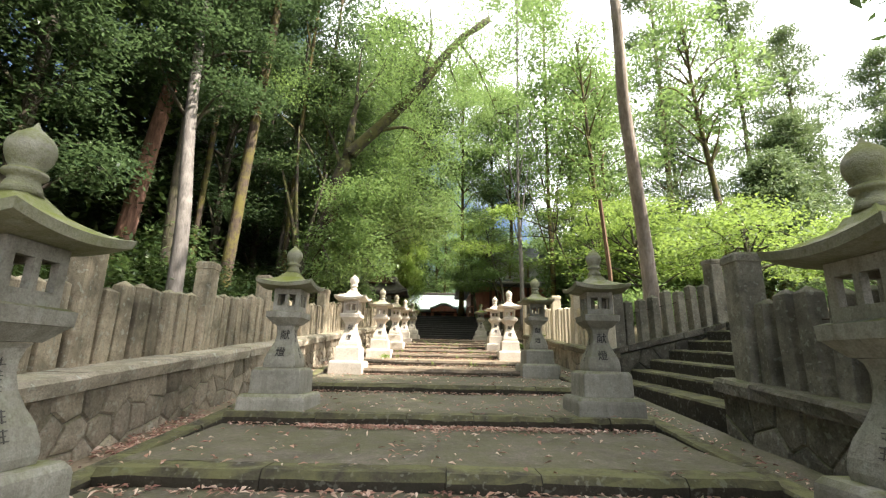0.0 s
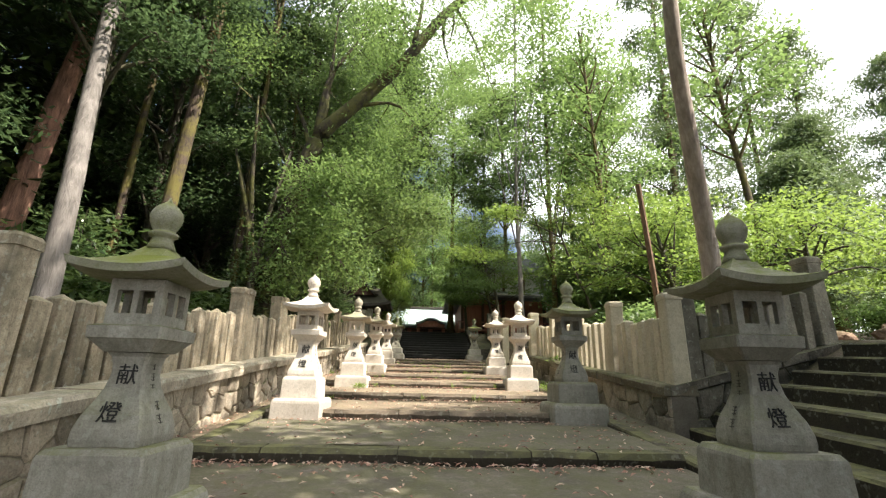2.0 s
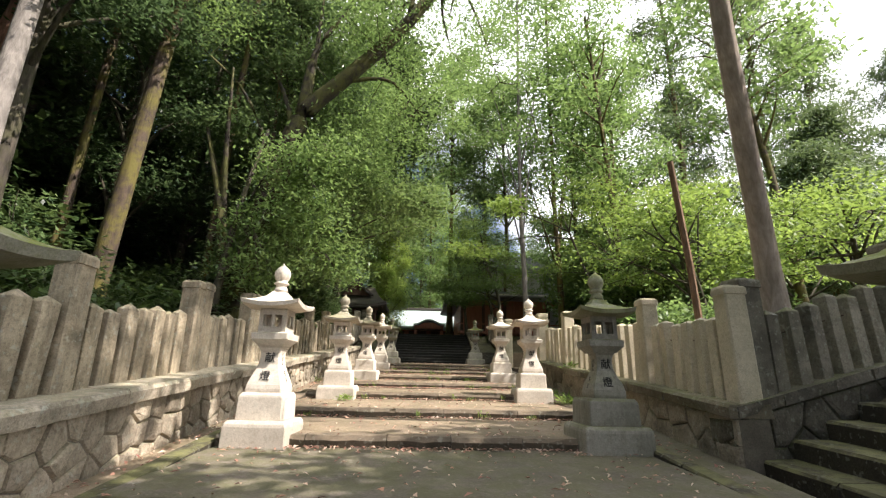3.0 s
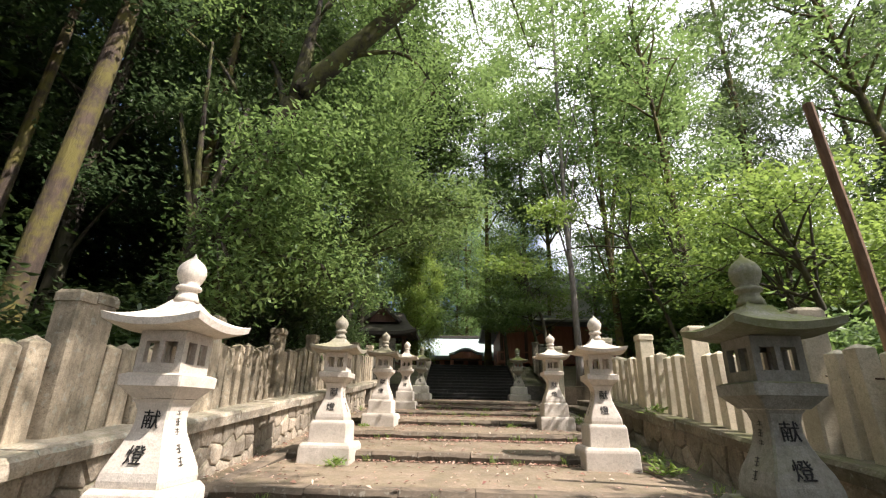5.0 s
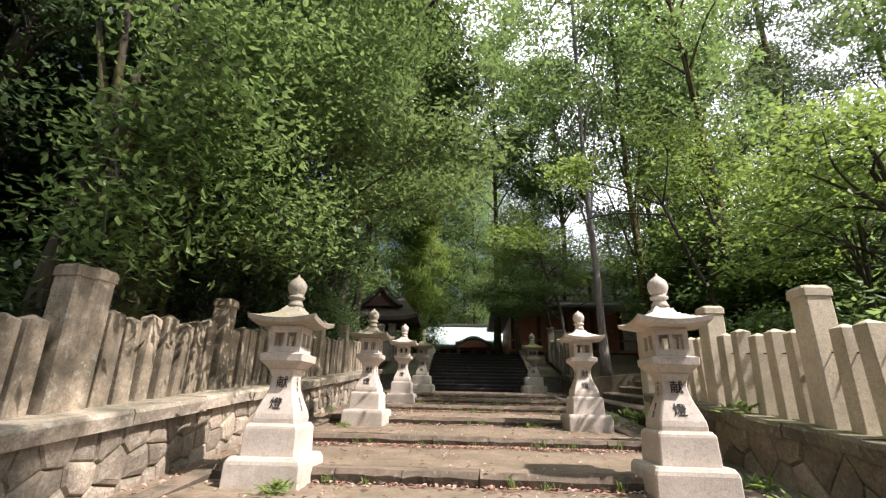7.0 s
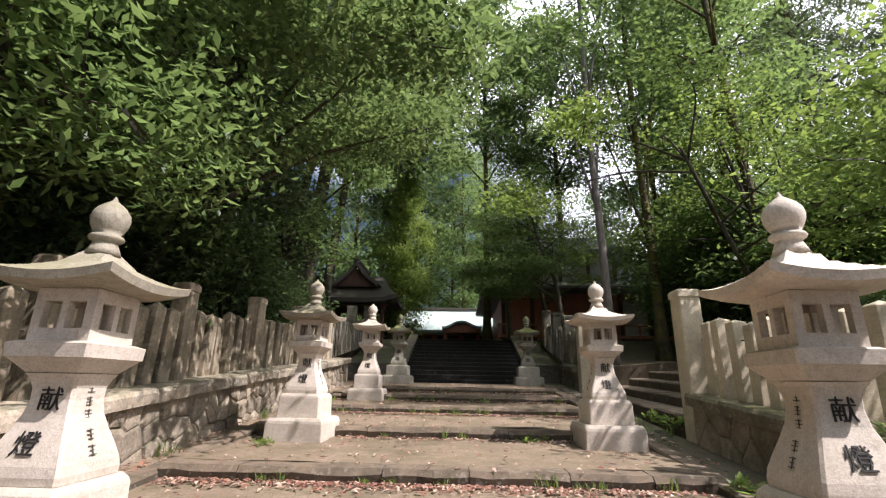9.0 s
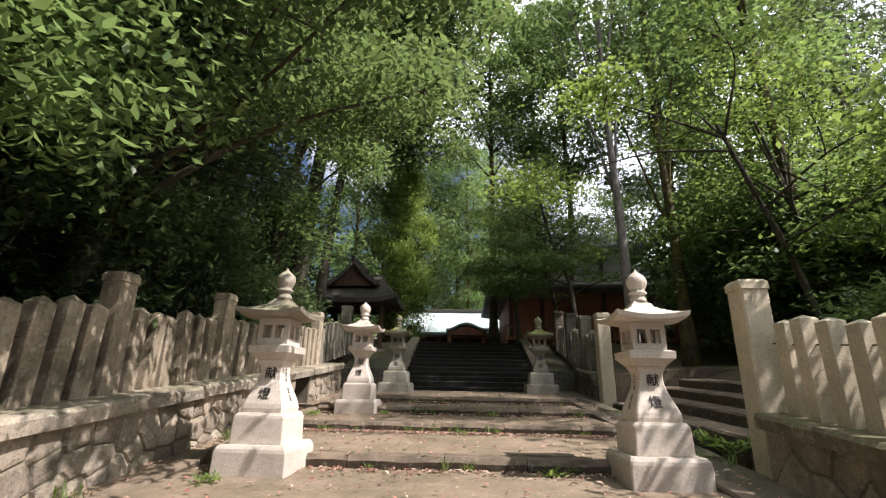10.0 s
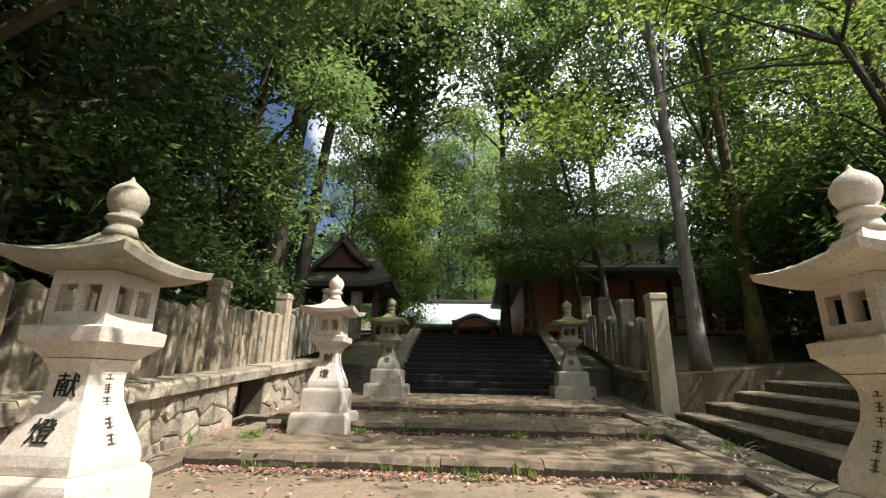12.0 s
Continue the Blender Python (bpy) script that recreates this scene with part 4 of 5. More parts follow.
def build_side_hall():
    """The long red-brown hall on the right, above the stairs."""
    c = Vector((6.0, 40.0, TOP_Z))
    t = tagged(empty("side_hall", c), "long red-brown timber hall half hidden by maples", "building")
    part("wall", boxm(-3.6, 7, -3.5, 5, 0, 3.0), WOOD_RED, t, "red-brown plank wall")
    part("roof", hip_roof(bmesh.new(), -4.8, 8.4, -5.2, 6.6, 2.9, 5.2, 7.5), ROOF_TILE, t, "grey tiled roof")
    part("fascia", boxm(-4.7, 8.3, -5.23, -5.15, 2.83, 2.93), PLASTER, t, "pale eave edge")
    for i in range(8):
        x = -3.6 + i * 1.5
        part("pillar", boxm(x - 0.1, x + 0.1, -3.62, -3.505, 0, 2.95, 0.01), WOOD_DARK, t)
    for i in range(7):
        x = -2.85 + i * 1.5
        part("panel", boxm(x - 0.58, x + 0.58, -3.55, -3.506, 1.1 if i % 2 else 0.3, 2.4), PLASTER if i == 4 else WOOD_RED, t)
    part("upper_wall", boxm(-1.9, 2.4, -3.2, 1.0, 3.4, 5.1), PLASTER, t, "white plaster upper wall")
    part("upper_roof", hip_roof(bmesh.new(), -2.9, 3.4, -4.2, 2.0, 5.0, 6.6, 3.2), ROOF_TILE, t, "upper tiled roof")
    for x in (-1.9, -0.5, 1.0, 2.4):
        part("upper_post", boxm(x - 0.09, x + 0.09, -3.3, -3.205, 3.4, 5.05), WOOD_DARK, t)
    part("veranda", boxm(-4.0, 7, -4.6, -3.65, 0.35, 0.5), WOOD_RED, t)
    part("rail", boxm(-4.0, 7, -4.58, -4.52, 0.95, 1.02), WOOD_RED, t)
    for i in range(12):
        x = -3.95 + i * 0.98
        part("rail_post", boxm(x - 0.04, x + 0.04, -4.59, -4.51, 0.0, 0.95), WOOD_RED, t)


build_side_hall()


# ---------- trees ----------
def grow(name, label, base, trunk, r0, r1, limbs, blobs, leaf, bark_mat, seed, category="tree", sides=9, group=""):
    """A tree: a trunk along points (from its base), limbs (start share, end point, radius), and leaf boughs:
    blobs of (centre, radii, sprays). leaf: (material, leaves per spray, spread, flatness, length, width, droop)."""
    rng = random.Random(seed)
    rs = np.random.RandomState(seed)
    t = tagged(empty(name, base), label, category, group)
    path = smooth_path(trunk, max(6, 4 * len(trunk)))
    n = len(path)
    rad = [(r0 + (r1 - r0) * (i / (n - 1)) ** 0.9) * (1 + 0.45 * max(0, 1 - i / (n * 0.12))) for i in range(n)]
    part("trunk", tube(bmesh.new(), path, rad, sides, 0.05, rng), bark_mat, t, smooth=True)
    twigs = []
    for s, end, r in limbs:
        i = int(s * (n - 1))
        a, e = path[i], Vector(end)
        m = (a + e) / 2 + Vector((rng.uniform(-0.3, 0.3), rng.uniform(-0.3, 0.3), rng.uniform(0.0, 0.6)))
        p = smooth_path([a, m, e], 8)
        part("limb", tube(bmesh.new(), p, [r * (1 - 0.8 * k / 7) for k in range(8)], 6, 0.05, rng), bark_mat, t, smooth=True)
        twigs += p[3:]
    if blobs:
        cs = []
        for c, rr, k in blobs:
            d = rs.normal(size=(k, 3))
            d /= np.linalg.norm(d, axis=1, keepdims=True)
            d *= rs.uniform(0.45, 1.0, (k, 1)) ** 0.6
            cs.append(np.array(c) + d * np.array(rr))
        cs = np.concatenate(cs)
        mat, per, spread, flat, ln, wd, droop = leaf
        ob = part("crown", quads_mesh("crown", leaf_quads(rs, cs, per, spread, flat, ln, wd, droop), mat), None, t)
        bm = bmesh.new()                                   # thin twigs that carry the sprays
        for c in cs[::5]:
            c = Vector(c)
            o = min(twigs + path[n * 2 // 3:], key=lambda q: (q - c).length)
            if (o - c).length < 1.9:
                tube(bm, [o, (o + c) / 2 + Vector((0, 0, -0.1)), c], [0.02, 0.012, 0.005], 3)
        if len(bm.verts):
            tagged(part("twig_spray", bm, bark_mat, t), kind="stuff")
        else:
            bm.free()
    return t


EVER = (LEAF_EVERGREEN, 27, 0.31, 0.5, 0.175, 0.075, 0.35)
# Same sprays as EVER; the lighter leaf stands for sun on them.
SUNLIT_EVER = (LEAF_MID, 27, 0.31, 0.5, 0.175, 0.075, 0.35)
DEEP = (LEAF_DEEP, 27, 0.31, 0.5, 0.175, 0.075, 0.35)
HEDGE = (LEAF_EVERGREEN, 22, 0.26, 0.5, 0.17, 0.07, 0.35)
SHADE_EVER = (LEAF_SHADE, 20, 0.30, 0.5, 0.21, 0.09, 0.35)
MID = (LEAF_MID, 26, 0.36, 0.6, 0.17, 0.08, 0.3)
MAPLE = (LEAF_MAPLE, 22, 0.36, 0.14, 0.155, 0.095, 0.12)
FAR_MID = (LEAF_MID, 23, 0.42, 0.5, 0.27, 0.125, 0.3)
FAR = (LEAF_MID, 18, 0.55, 0.6, 0.38, 0.19, 0.3)
# Far evergreens in two copies: shade-darkened leaf, then lit leaf.
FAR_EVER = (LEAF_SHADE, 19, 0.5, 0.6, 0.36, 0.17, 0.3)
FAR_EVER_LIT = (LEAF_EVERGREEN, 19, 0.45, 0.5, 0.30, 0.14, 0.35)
CONIFER = (LEAF_CONIFER, 23, 0.40, 0.45, 0.34, 0.10, 0.5)


def gz(x, y):
    return terrain(x, y) - 0.05


def crown_blobs(rng, z0, z1, r, n, sprays, flat=0.55, cx=0.0, cy=0.0):
    out = []
    n, sprays = int(n * 1.6), int(sprays * 0.62)
    for i in range(n):
        u = (i + 0.5) / n
        z = z0 + (z1 - z0) * u
        k = r * (0.35 + 0.65 * math.sin(math.pi * min(1, 0.18 + 0.82 * u)))
        a = i * 2.4 + rng.uniform(-0.5, 0.5)
        q = k * rng.uniform(0.3, 0.85)
        s = r * rng.uniform(0.22, 0.38)
        out.append(((cx + q * math.cos(a), cy + q * math.sin(a), z), (s, s, s * flat), sprays))
    return out


def leafy_tree(name, label, x, y, height, z0, r, leaf, bark_mat, seed, nblobs=12, sprays=40, r0=0.22, lean=(0, 0), flat=0.55, group=""):
    rng = random.Random(seed)
    tr = [(0, 0, 0), (lean[0] * 0.3 + rng.uniform(-0.15, 0.15), lean[1] * 0.3, height * 0.33), (lean[0] * 0.65, lean[1] * 0.65 + rng.uniform(-0.2, 0.2), height * 0.66), (lean[0], lean[1], height * 0.95)]
    bl = crown_blobs(rng, z0, height, r, nblobs, sprays, flat)
    bl = [((c[0] + lean[0] * c[2] / height, c[1] + lean[1] * c[2] / height, c[2]), rr, k) for c, rr, k in bl]
    limbs = [(min(0.95, max(0.15, (c[2] - 0.8) / height)), c, r0 * 0.32) for c, rr, k in bl]
    return grow(name, label, (x, y, gz(x, y)), tr, r0, 0.05, limbs, bl, leaf, bark_mat, seed, group=group)


# the leaning camphor over the path
grow("camphor_tree", "large mossy camphor leaning over the path", (-5.0, 16.0, gz(-5.0, 16.0)), [(0, 0, 0), (0.3, 0, 2.0), (0.8, 0, 4.6), (1.3, 0, 6.5), (2.2, 0, 7.6), (3.75, 0, 9.35), (5.3, 0, 11.6), (6.7, 0.2, 13.0)], 0.36, 0.13,
     [(0.45, (2.2, 0, 10.0), 0.17), (0.47, (1.5, 0.2, 11.4), 0.1), (0.75, (4.2, 0, 13.8), 0.09), (0.4, (-0.6, 1.2, 9.5), 0.09), (0.3, (-1.5, -0.8, 8.2), 0.07), (0.6, (4.4, 0.8, 7.4), 0.08), (0.86, (5.4, 2.3, 12.2), 0.09), (0.84, (5.6, 4.6, 12.6), 0.08), (0.7, (3.4, 4.8, 11.2), 0.08), (0.88, (7.6, 4.8, 11.4), 0.07), (0.8, (3.4, 3.0, 12.6), 0.08), (0.03, (1.5, -0.9, 4.6), 0.17), (0.05, (-0.9, -0.5, 5.8), 0.19), (0.03, (0.9, 0.9, 5.2), 0.15), (0.05, (-0.35, -0.8, 7.4), 0.13)],
     [((4.4, 0.8, 7.2), (1.4, 1.5, 0.8), 55), ((2.6, 0.9, 5.4), (1.4, 1.2, 0.9), 65), ((1.7, 0.3, 4.4), (1.1, 0.9, 0.8), 50), ((2.2, 0.9, 3.0), (0.9, 0.9, 0.8), 40), ((3.2, 0.2, 6.2), (1.2, 1.0, 0.7), 40), ((1.6, 2.0, 7.6), (1.7, 1.5, 1.2), 60), ((6.2, 0.5, 11.0), (1.7, 1.9, 0.9), 24), ((4.4, 0.2, 13.6), (2.3, 2.0, 1.0), 26),
      ((-0.6, 1.3, 9.8), (1.7, 1.7, 1.0), 50), ((3.0, 1.8, 9.8), (1.7, 1.5, 1.0), 55), ((0.4, 1.6, 3.4), (1.2, 1.4, 1.2), 55), ((-1.6, -0.8, 9.0), (1.5, 1.4, 0.8), 40), ((2.0, 1.2, 12.4), (2.2, 2.2, 1.0), 34), ((6.8, 0.8, 13.6), (1.8, 1.8, 0.8), 18), ((4.6, -1.0, 10.6), (1.3, 1.0, 0.7), 36), ((6.4, -0.9, 12.4), (1.4, 1.2, 0.7), 14), ((2.8, -0.9, 9.0), (1.0, 0.9, 0.6), 30), ((3.0, -0.6, 11.6), (1.3, 1.2, 0.8), 36), ((5.4, 2.3, 12.4), (2.0, 1.5, 0.8), 20), ((3.4, 3.0, 12.8), (1.9, 1.6, 0.8), 26), ((5.6, 4.6, 12.8), (2.0, 1.8, 0.9), 46), ((3.4, 4.8, 11.4), (1.8, 1.6, 0.9), 42), ((7.6, 4.8, 11.6), (1.7, 1.6, 0.8), 36), ((6.9, 3.4, 12.2), (1.7, 1.6, 0.7), 14)],
     (LEAF_MID, 38, 0.38, 0.6, 0.128, 0.058, 0.3), BARK_MOSSY, 21)
# young growth in front of the camphor, hanging down to the fence
grow("hanging_evergreen", "evergreen hung with sunlit sprays beside the fence", (-4.7, 14.6, gz(-4.7, 14.6)), [(0, 0, 0), (0.1, 0.1, 2.2), (0.3, 0.2, 4.0), (0.6, 0.3, 5.6)], 0.11, 0.03,
     [(0.3, (1.2, -0.6, 3.2), 0.03), (0.5, (1.6, 0.2, 4.6), 0.03), (0.5, (2.0, 1.4, 2.8), 0.03), (0.8, (2.0, 0.3, 5.3), 0.03)],
     [((1.1, -0.3, 2.0), (0.7, 0.7, 0.5), 30), ((0.9, 0.0, 3.0), (0.8, 0.7, 0.5), 36), ((1.7, 0.2, 3.5), (0.8, 0.8, 0.5), 40), ((1.3, 0.3, 4.6), (0.9, 0.9, 0.5), 42), ((2.2, 0.6, 5.2), (0.9, 0.8, 0.5), 36), ((2.0, 1.4, 2.6), (0.8, 0.9, 0.6), 36)],
     (LEAF_MID, 30, 0.28, 0.55, 0.15, 0.062, 0.4), BARK_DARK, 34)
grow("grey_trunk_tree", "tall smooth grey trunk behind the stone fence", (-6.3, 10.7, gz(-6.3, 10.7)), [(0, 0, 0), (-0.1, 0.1, 2.5), (-0.9, 0.9, 7), (-1.6, 1.8, 16)], 0.2, 0.12,
     [(0.9, (1.5, 0.5, 15.5), 0.05), (0.85, (-1.0, 1.5, 15), 0.05)], crown_blobs(random.Random(3), 13.5, 17, 2.6, 7, 30, cx=-1.5, cy=1.6), DEEP, BARK_GREY, 22)
grow("mossy_trunk_tree", "brown trunk with yellow moss behind the fence", (-6.9, 14.2, gz(-6.9, 14.2)), [(0, 0, 0), (0.12, 0, 2.5), (0.4, 0.1, 8), (0.8, 0.2, 15)], 0.24, 0.12,
     [(0.9, (1.5, 0.5, 14.5), 0.05), (0.8, (-1.0, 1.5, 13), 0.05)], crown_blobs(random.Random(4), 11.5, 16, 2.8, 8, 30), DEEP, BARK_BROWN, 23)
grow("red_bark_tree", "reddish peeling trunk in the shaded grove", (-9.6, 13.0, gz(-9.6, 13)), [(0, 0, 0), (0.35, 0.1, 4), (0.8, 0.2, 9), (1.1, 0.2, 15)], 0.3, 0.14,
     [(0.85, (2, 0.5, 13.5), 0.05)], crown_blobs(random.Random(5), 9.5, 16, 3.0, 8, 35), DEEP, BARK_RED, 24)
# The crown stands above the view, offset for where its shade falls.
grow("leaning_trunk_tree", "tan bare trunk leaning behind the pale fence", (5.58, 12.0, gz(5.58, 12.0)), [(0, 0, 0), (-0.25, -0.3, 2.6), (-0.75, -0.9, 6), (-0.95, -1.3, 9), (-1.4, -1.6, 16)], 0.205, 0.12,
     [(0.92, (1.4, -2.6, 16.5), 0.06), (0.88, (2.8, -4, 17), 0.06), (0.9, (0.6, -4.6, 17.5), 0.06)], crown_blobs(random.Random(6), 15.5, 19.5, 3.4, 9, 18, cx=1.4, cy=-3.4), FAR_MID, BARK_TAN, 25)
(part("pole", tube(bmesh.new(), [(0, 0, 0), (-0.12, -0.08, 2), (-0.3, -0.16, 4.1)], [0.07, 0.066, 0.06], 8), BARK_POLE, tagged(empty("dead_pole", (4.97, 13.1, gz(5.0, 13.1) + 0.0)), "reddish brown bare pole standing behind the fence", "pole")))
grow("slender_grey_tree", "slender straight grey trunk beside side stairs", (4.72, 26.6, gz(4.72, 26.6)), [(0, 0, 0), (-0.05, 0, 4), (-0.15, 0, 9), (0.1, 0.3, 24)], 0.155, 0.06,
     [(0.5, (1.6, 0.5, 14), 0.05), (0.45, (-2, 0.6, 13), 0.05), (0.6, (-2, 1, 17), 0.05), (0.7, (2, 0, 19), 0.05)], crown_blobs(random.Random(7), 9.0, 25, 4.2, 17, 19), FAR_MID, BARK_GREY, 26)
grow("dark_trunk_tree", "straight brown trunk in the shade of the grove", (7.0, 28.5, gz(7.0, 28.5)), [(0, 0, 0), (0, 0, 4), (-0.1, 0, 9), (0, 0, 24)], 0.2, 0.07,
     [(0.4, (1.6, 0.5, 12.5), 0.06), (0.35, (-1.8, 0.6, 11.2), 0.06), (0.55, (2.2, 0.4, 16), 0.06), (0.65, (-2, 0, 18), 0.06)], crown_blobs(random.Random(8), 11.0, 25, 3.6, 16, 18), FAR_MID, BARK_BROWN, 27)

# evergreens of the left grove, their boughs hanging towards the path
for i, (x, y, h, z0, r, lean) in enumerate([(-5.9, 18.4, 12, 3.7, 3.0, (1.4, 0)), (-5.9, 21.8, 12, 3.4, 3.1, (1.6, -0.3)), (-5.4, 25.6, 14, 3.2, 3.2, (2.0, 0)), (-8.5, 16.5, 15, 3.4, 3.4, (0.4, 0)),
                                            (-8.8, 20.5, 15, 2.2, 3.6, (0.5, 0)), (-8.6, 25.5, 14, 2.0, 3.4, (0.4, 0)), (-9.8, 9.5, 14, 3.0, 3.2, (0.3, 0)), (-10.5, 6.0, 14, 2.5, 3.4, (0.3, 0)), (-7.8, 4.0, 13, 5.2, 3.0, (0.4, 0)), (-7.6, 12.4, 15, 6.5, 2.6, (0, 0))]):
    leafy_tree("evergreen_tree", "dense dark evergreen with glossy hanging leaves", x, y, h, z0, r, (SUNLIT_EVER if y > 24 else EVER) if x > -6.5 and y != 21.8 else DEEP, BARK_DARK, 40 + i, 18, 50, 0.2, lean, group="evergreens of the grove")
grow("overhanging_evergreen", "evergreen with long leafy boughs over the path", (-5.3, 19.9, gz(-5.3, 19.9)), [(0, 0, 0), (0.2, 0, 1.6), (0.7, 0, 3.4), (1.0, 0.1, 5.6), (1.3, 0.2, 8.0)], 0.17, 0.06,
     [(0.42, (4.9, 0.2, 4.6), 0.07), (0.48, (3.4, -1.5, 4.9), 0.06), (0.5, (2.6, 1.4, 5.2), 0.06), (0.66, (3.0, -0.2, 6.4), 0.05), (0.6, (4.4, 1.6, 5.5), 0.05), (0.45, (4.9, -2.4, 4.4), 0.05), (0.7, (4.6, 2.6, 6.6), 0.05)],
     [((4.6, 0.2, 4.5), (0.9, 0.9, 0.35), 34), ((3.5, 0.1, 4.4), (1.0, 1.0, 0.4), 38), ((3.2, -1.5, 4.8), (1.0, 0.9, 0.4), 36), ((2.4, 1.4, 5.1), (1.1, 1.0, 0.4), 38), ((3.0, -0.2, 6.3), (1.2, 1.1, 0.5), 40), ((2.2, -0.6, 3.9), (0.9, 0.9, 0.35), 30), ((1.4, 0.4, 8.0), (1.3, 1.3, 0.7), 40), ((4.4, 1.6, 5.5), (1.1, 1.0, 0.45), 36), ((4.0, -2.6, 4.2), (1.0, 0.9, 0.35), 38), ((5.0, -2.2, 4.4), (0.9, 0.9, 0.35), 32), ((4.6, 2.6, 6.6), (1.2, 1.0, 0.4), 36)],
     (LEAF_BOUGH, 27, 0.31, 0.5, 0.175, 0.075, 0.35), BARK_DARK, 46)
# thin trunks standing among them
for i, (x, y, r) in enumerate([(-5.9, 16.6, 0.11), (-6.5, 17.6, 0.09), (-5.1, 17.2, 0.07), (-8.2, 14.6, 0.12), (-10.5, 15.5, 0.18)]):
    leafy_tree("slender_tree", "slim pale trunk reaching up through the grove", x, y, 17, 11, 2.0, DEEP, (BARK_BROWN, BARK_DARK, BARK_BROWN)[i % 3], 400 + i, 6, 26, r, (0.4, 0.2), group="slender trunks")
# the grove further back
k = 0
for x, y in [(-12, 12), (-13, 17), (-12.5, 22), (-13, 28), (-16, 14), (-17, 20), (-17, 26), (-14, 7), (-18, 9), (-12, 33), (-16, 36), (-21, 16), (-22, 24), (-20, 33), (-16, 2), (-13, -1), (-24, 8)]:
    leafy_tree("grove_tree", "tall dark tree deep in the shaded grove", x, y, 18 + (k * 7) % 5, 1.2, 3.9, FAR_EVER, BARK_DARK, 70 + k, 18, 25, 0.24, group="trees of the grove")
    k += 1
for i, (x, y, h) in enumerate([(-11, 15, 6.5), (-11.2, 19.6, 7), (-11, 24.2, 6.5), (-10.6, 29, 7), (-14.5, 31, 8), (-8.4, 33, 6), (-13.8, 20, 8)]):
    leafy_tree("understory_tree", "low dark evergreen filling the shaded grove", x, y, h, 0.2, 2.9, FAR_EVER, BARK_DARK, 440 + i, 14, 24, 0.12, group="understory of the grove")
# dark tall trunks beside the pavilion
for x, y, h, r0, lean in [(-5.9, 29.5, 22, 0.36, (2.0, 0)), (-5.4, 30.6, 20, 0.22, (2.0, 0.5))]:
    leafy_tree("dark_tall_tree", "tall dark trunk with high spreading crown", x, y, h, 9, 4.6, FAR_EVER, BARK_DARK, 90 + k, 18, 30, r0, lean, group="tall trees at the stairs")
    k += 1
leafy_tree("old_cedar", "tall cedar trunk wrapped in hanging foliage", -3.5, 36.2, 23, 3.0, 3.4, FAR_MID, BARK_DARK, 612, 24, 34, 0.36, (1.2, 0))
leafy_tree("young_cedar", "bright green young cedar beside the pavilion", -2.7, 34.6, 8.5, 0.6, 1.3, (LEAF_CEDAR, 34, 0.25, 1.2, 0.16, 0.07, 0.6), BARK_BROWN, 610, 16, 46, 0.1)
# bright broadleaf trees behind the stairs and on the right
for x, y, h, z0, r in [(10.5, 36, 22, 5, 4.4), (11.5, 31, 20, 4, 4.2), (-0.6, 55, 18, 2.5, 4.2), (5.0, 60, 17, 2, 4.6), (13.5, 38, 22, 5, 4.6), (5.6, 37, 21, 9, 3.6), (4.4, 40.0, 23, 7.0, 4.4), (17, 46, 21, 3, 4.8), (11.5, 47, 13, 2, 4.5), (0.2, 54, 23, 3.5, 4.8), (1.6, 37.6, 24, 11, 3.8), (-3.0, 57, 21, 2, 4.6), (2.0, 60, 24, 2, 5), (-7, 52, 20, 2, 4.6), (-7.5, 44, 17, 2, 3.6)]:
    leafy_tree("broadleaf_tree", "tall green broadleaf tree with open crown", x, y, h, z0, r, FAR_MID, BARK_BROWN, 100 + k, 18, 37, 0.2, group="trees above the stairs")
    k += 1
# dark evergreens in the shade on the right
# The first two are unseen, added to block sky from the right.
for x, y, h in [(7.4, 1.2, 7.5), (8.6, 3.0, 7), (9.5, 28, 5.5), (11, 25.5, 5), (12.5, 28.5, 6), (14, 25, 5.5), (9.2, 31, 6), (15, 31, 7)]:
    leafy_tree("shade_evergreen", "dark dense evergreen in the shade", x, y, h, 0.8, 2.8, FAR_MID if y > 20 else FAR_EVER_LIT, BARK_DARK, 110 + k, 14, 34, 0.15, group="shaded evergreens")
    k += 1
for x, y, h in [(9.6, 26.4, 20), (13.0, 20.0, 16.5)]:
    leafy_tree("tall_broadleaf", "tall broadleaf with light open crown", x, y, h, 8.5, 3.6, FAR_MID, BARK_BROWN, 115 + k, 14, 13, 0.2, (-1.0, 0), group="tall broadleaf trees")
    k += 1
# maples with layered sprays
def maple(x, y, h, r, tiers, seed, lean=(0, 0)):
    """A maple: a short forked trunk and flat tiers of leaves with gaps between them."""
    rng = random.Random(seed)
    bl, limbs = [], []
    for i in range(tiers):
        u = (i + 0.5) / tiers
        a = i * 2.4 + rng.uniform(-0.4, 0.4)
        q = r * (1.0 - 0.75 * u) * rng.uniform(0.7, 1.0)
        c = (q * math.cos(a) + lean[0] * u, q * math.sin(a) + lean[1] * u, h * (0.42 + 0.56 * u) + rng.uniform(-0.2, 0.2))
        s = r * rng.uniform(0.26, 0.46)
        bl.append((c, (s, s, 0.10 + 0.03 * s), int(8 + 6 * s * s)))
        limbs.append((rng.uniform(0.35, 0.9), (c[0], c[1], c[2] - 0.1), 0.045))
    return grow("maple_tree", "green maple with flat layered bright foliage", (x, y, gz(x, y)), [(0, 0, 0), (rng.uniform(-0.2, 0.2), 0.1, h * 0.25), (lean[0] * 0.5, lean[1] * 0.5, h * 0.55), (lean[0], lean[1], h * 0.85)], 0.13, 0.04, limbs, bl, MAPLE, BARK_DARK, seed, group="maples")


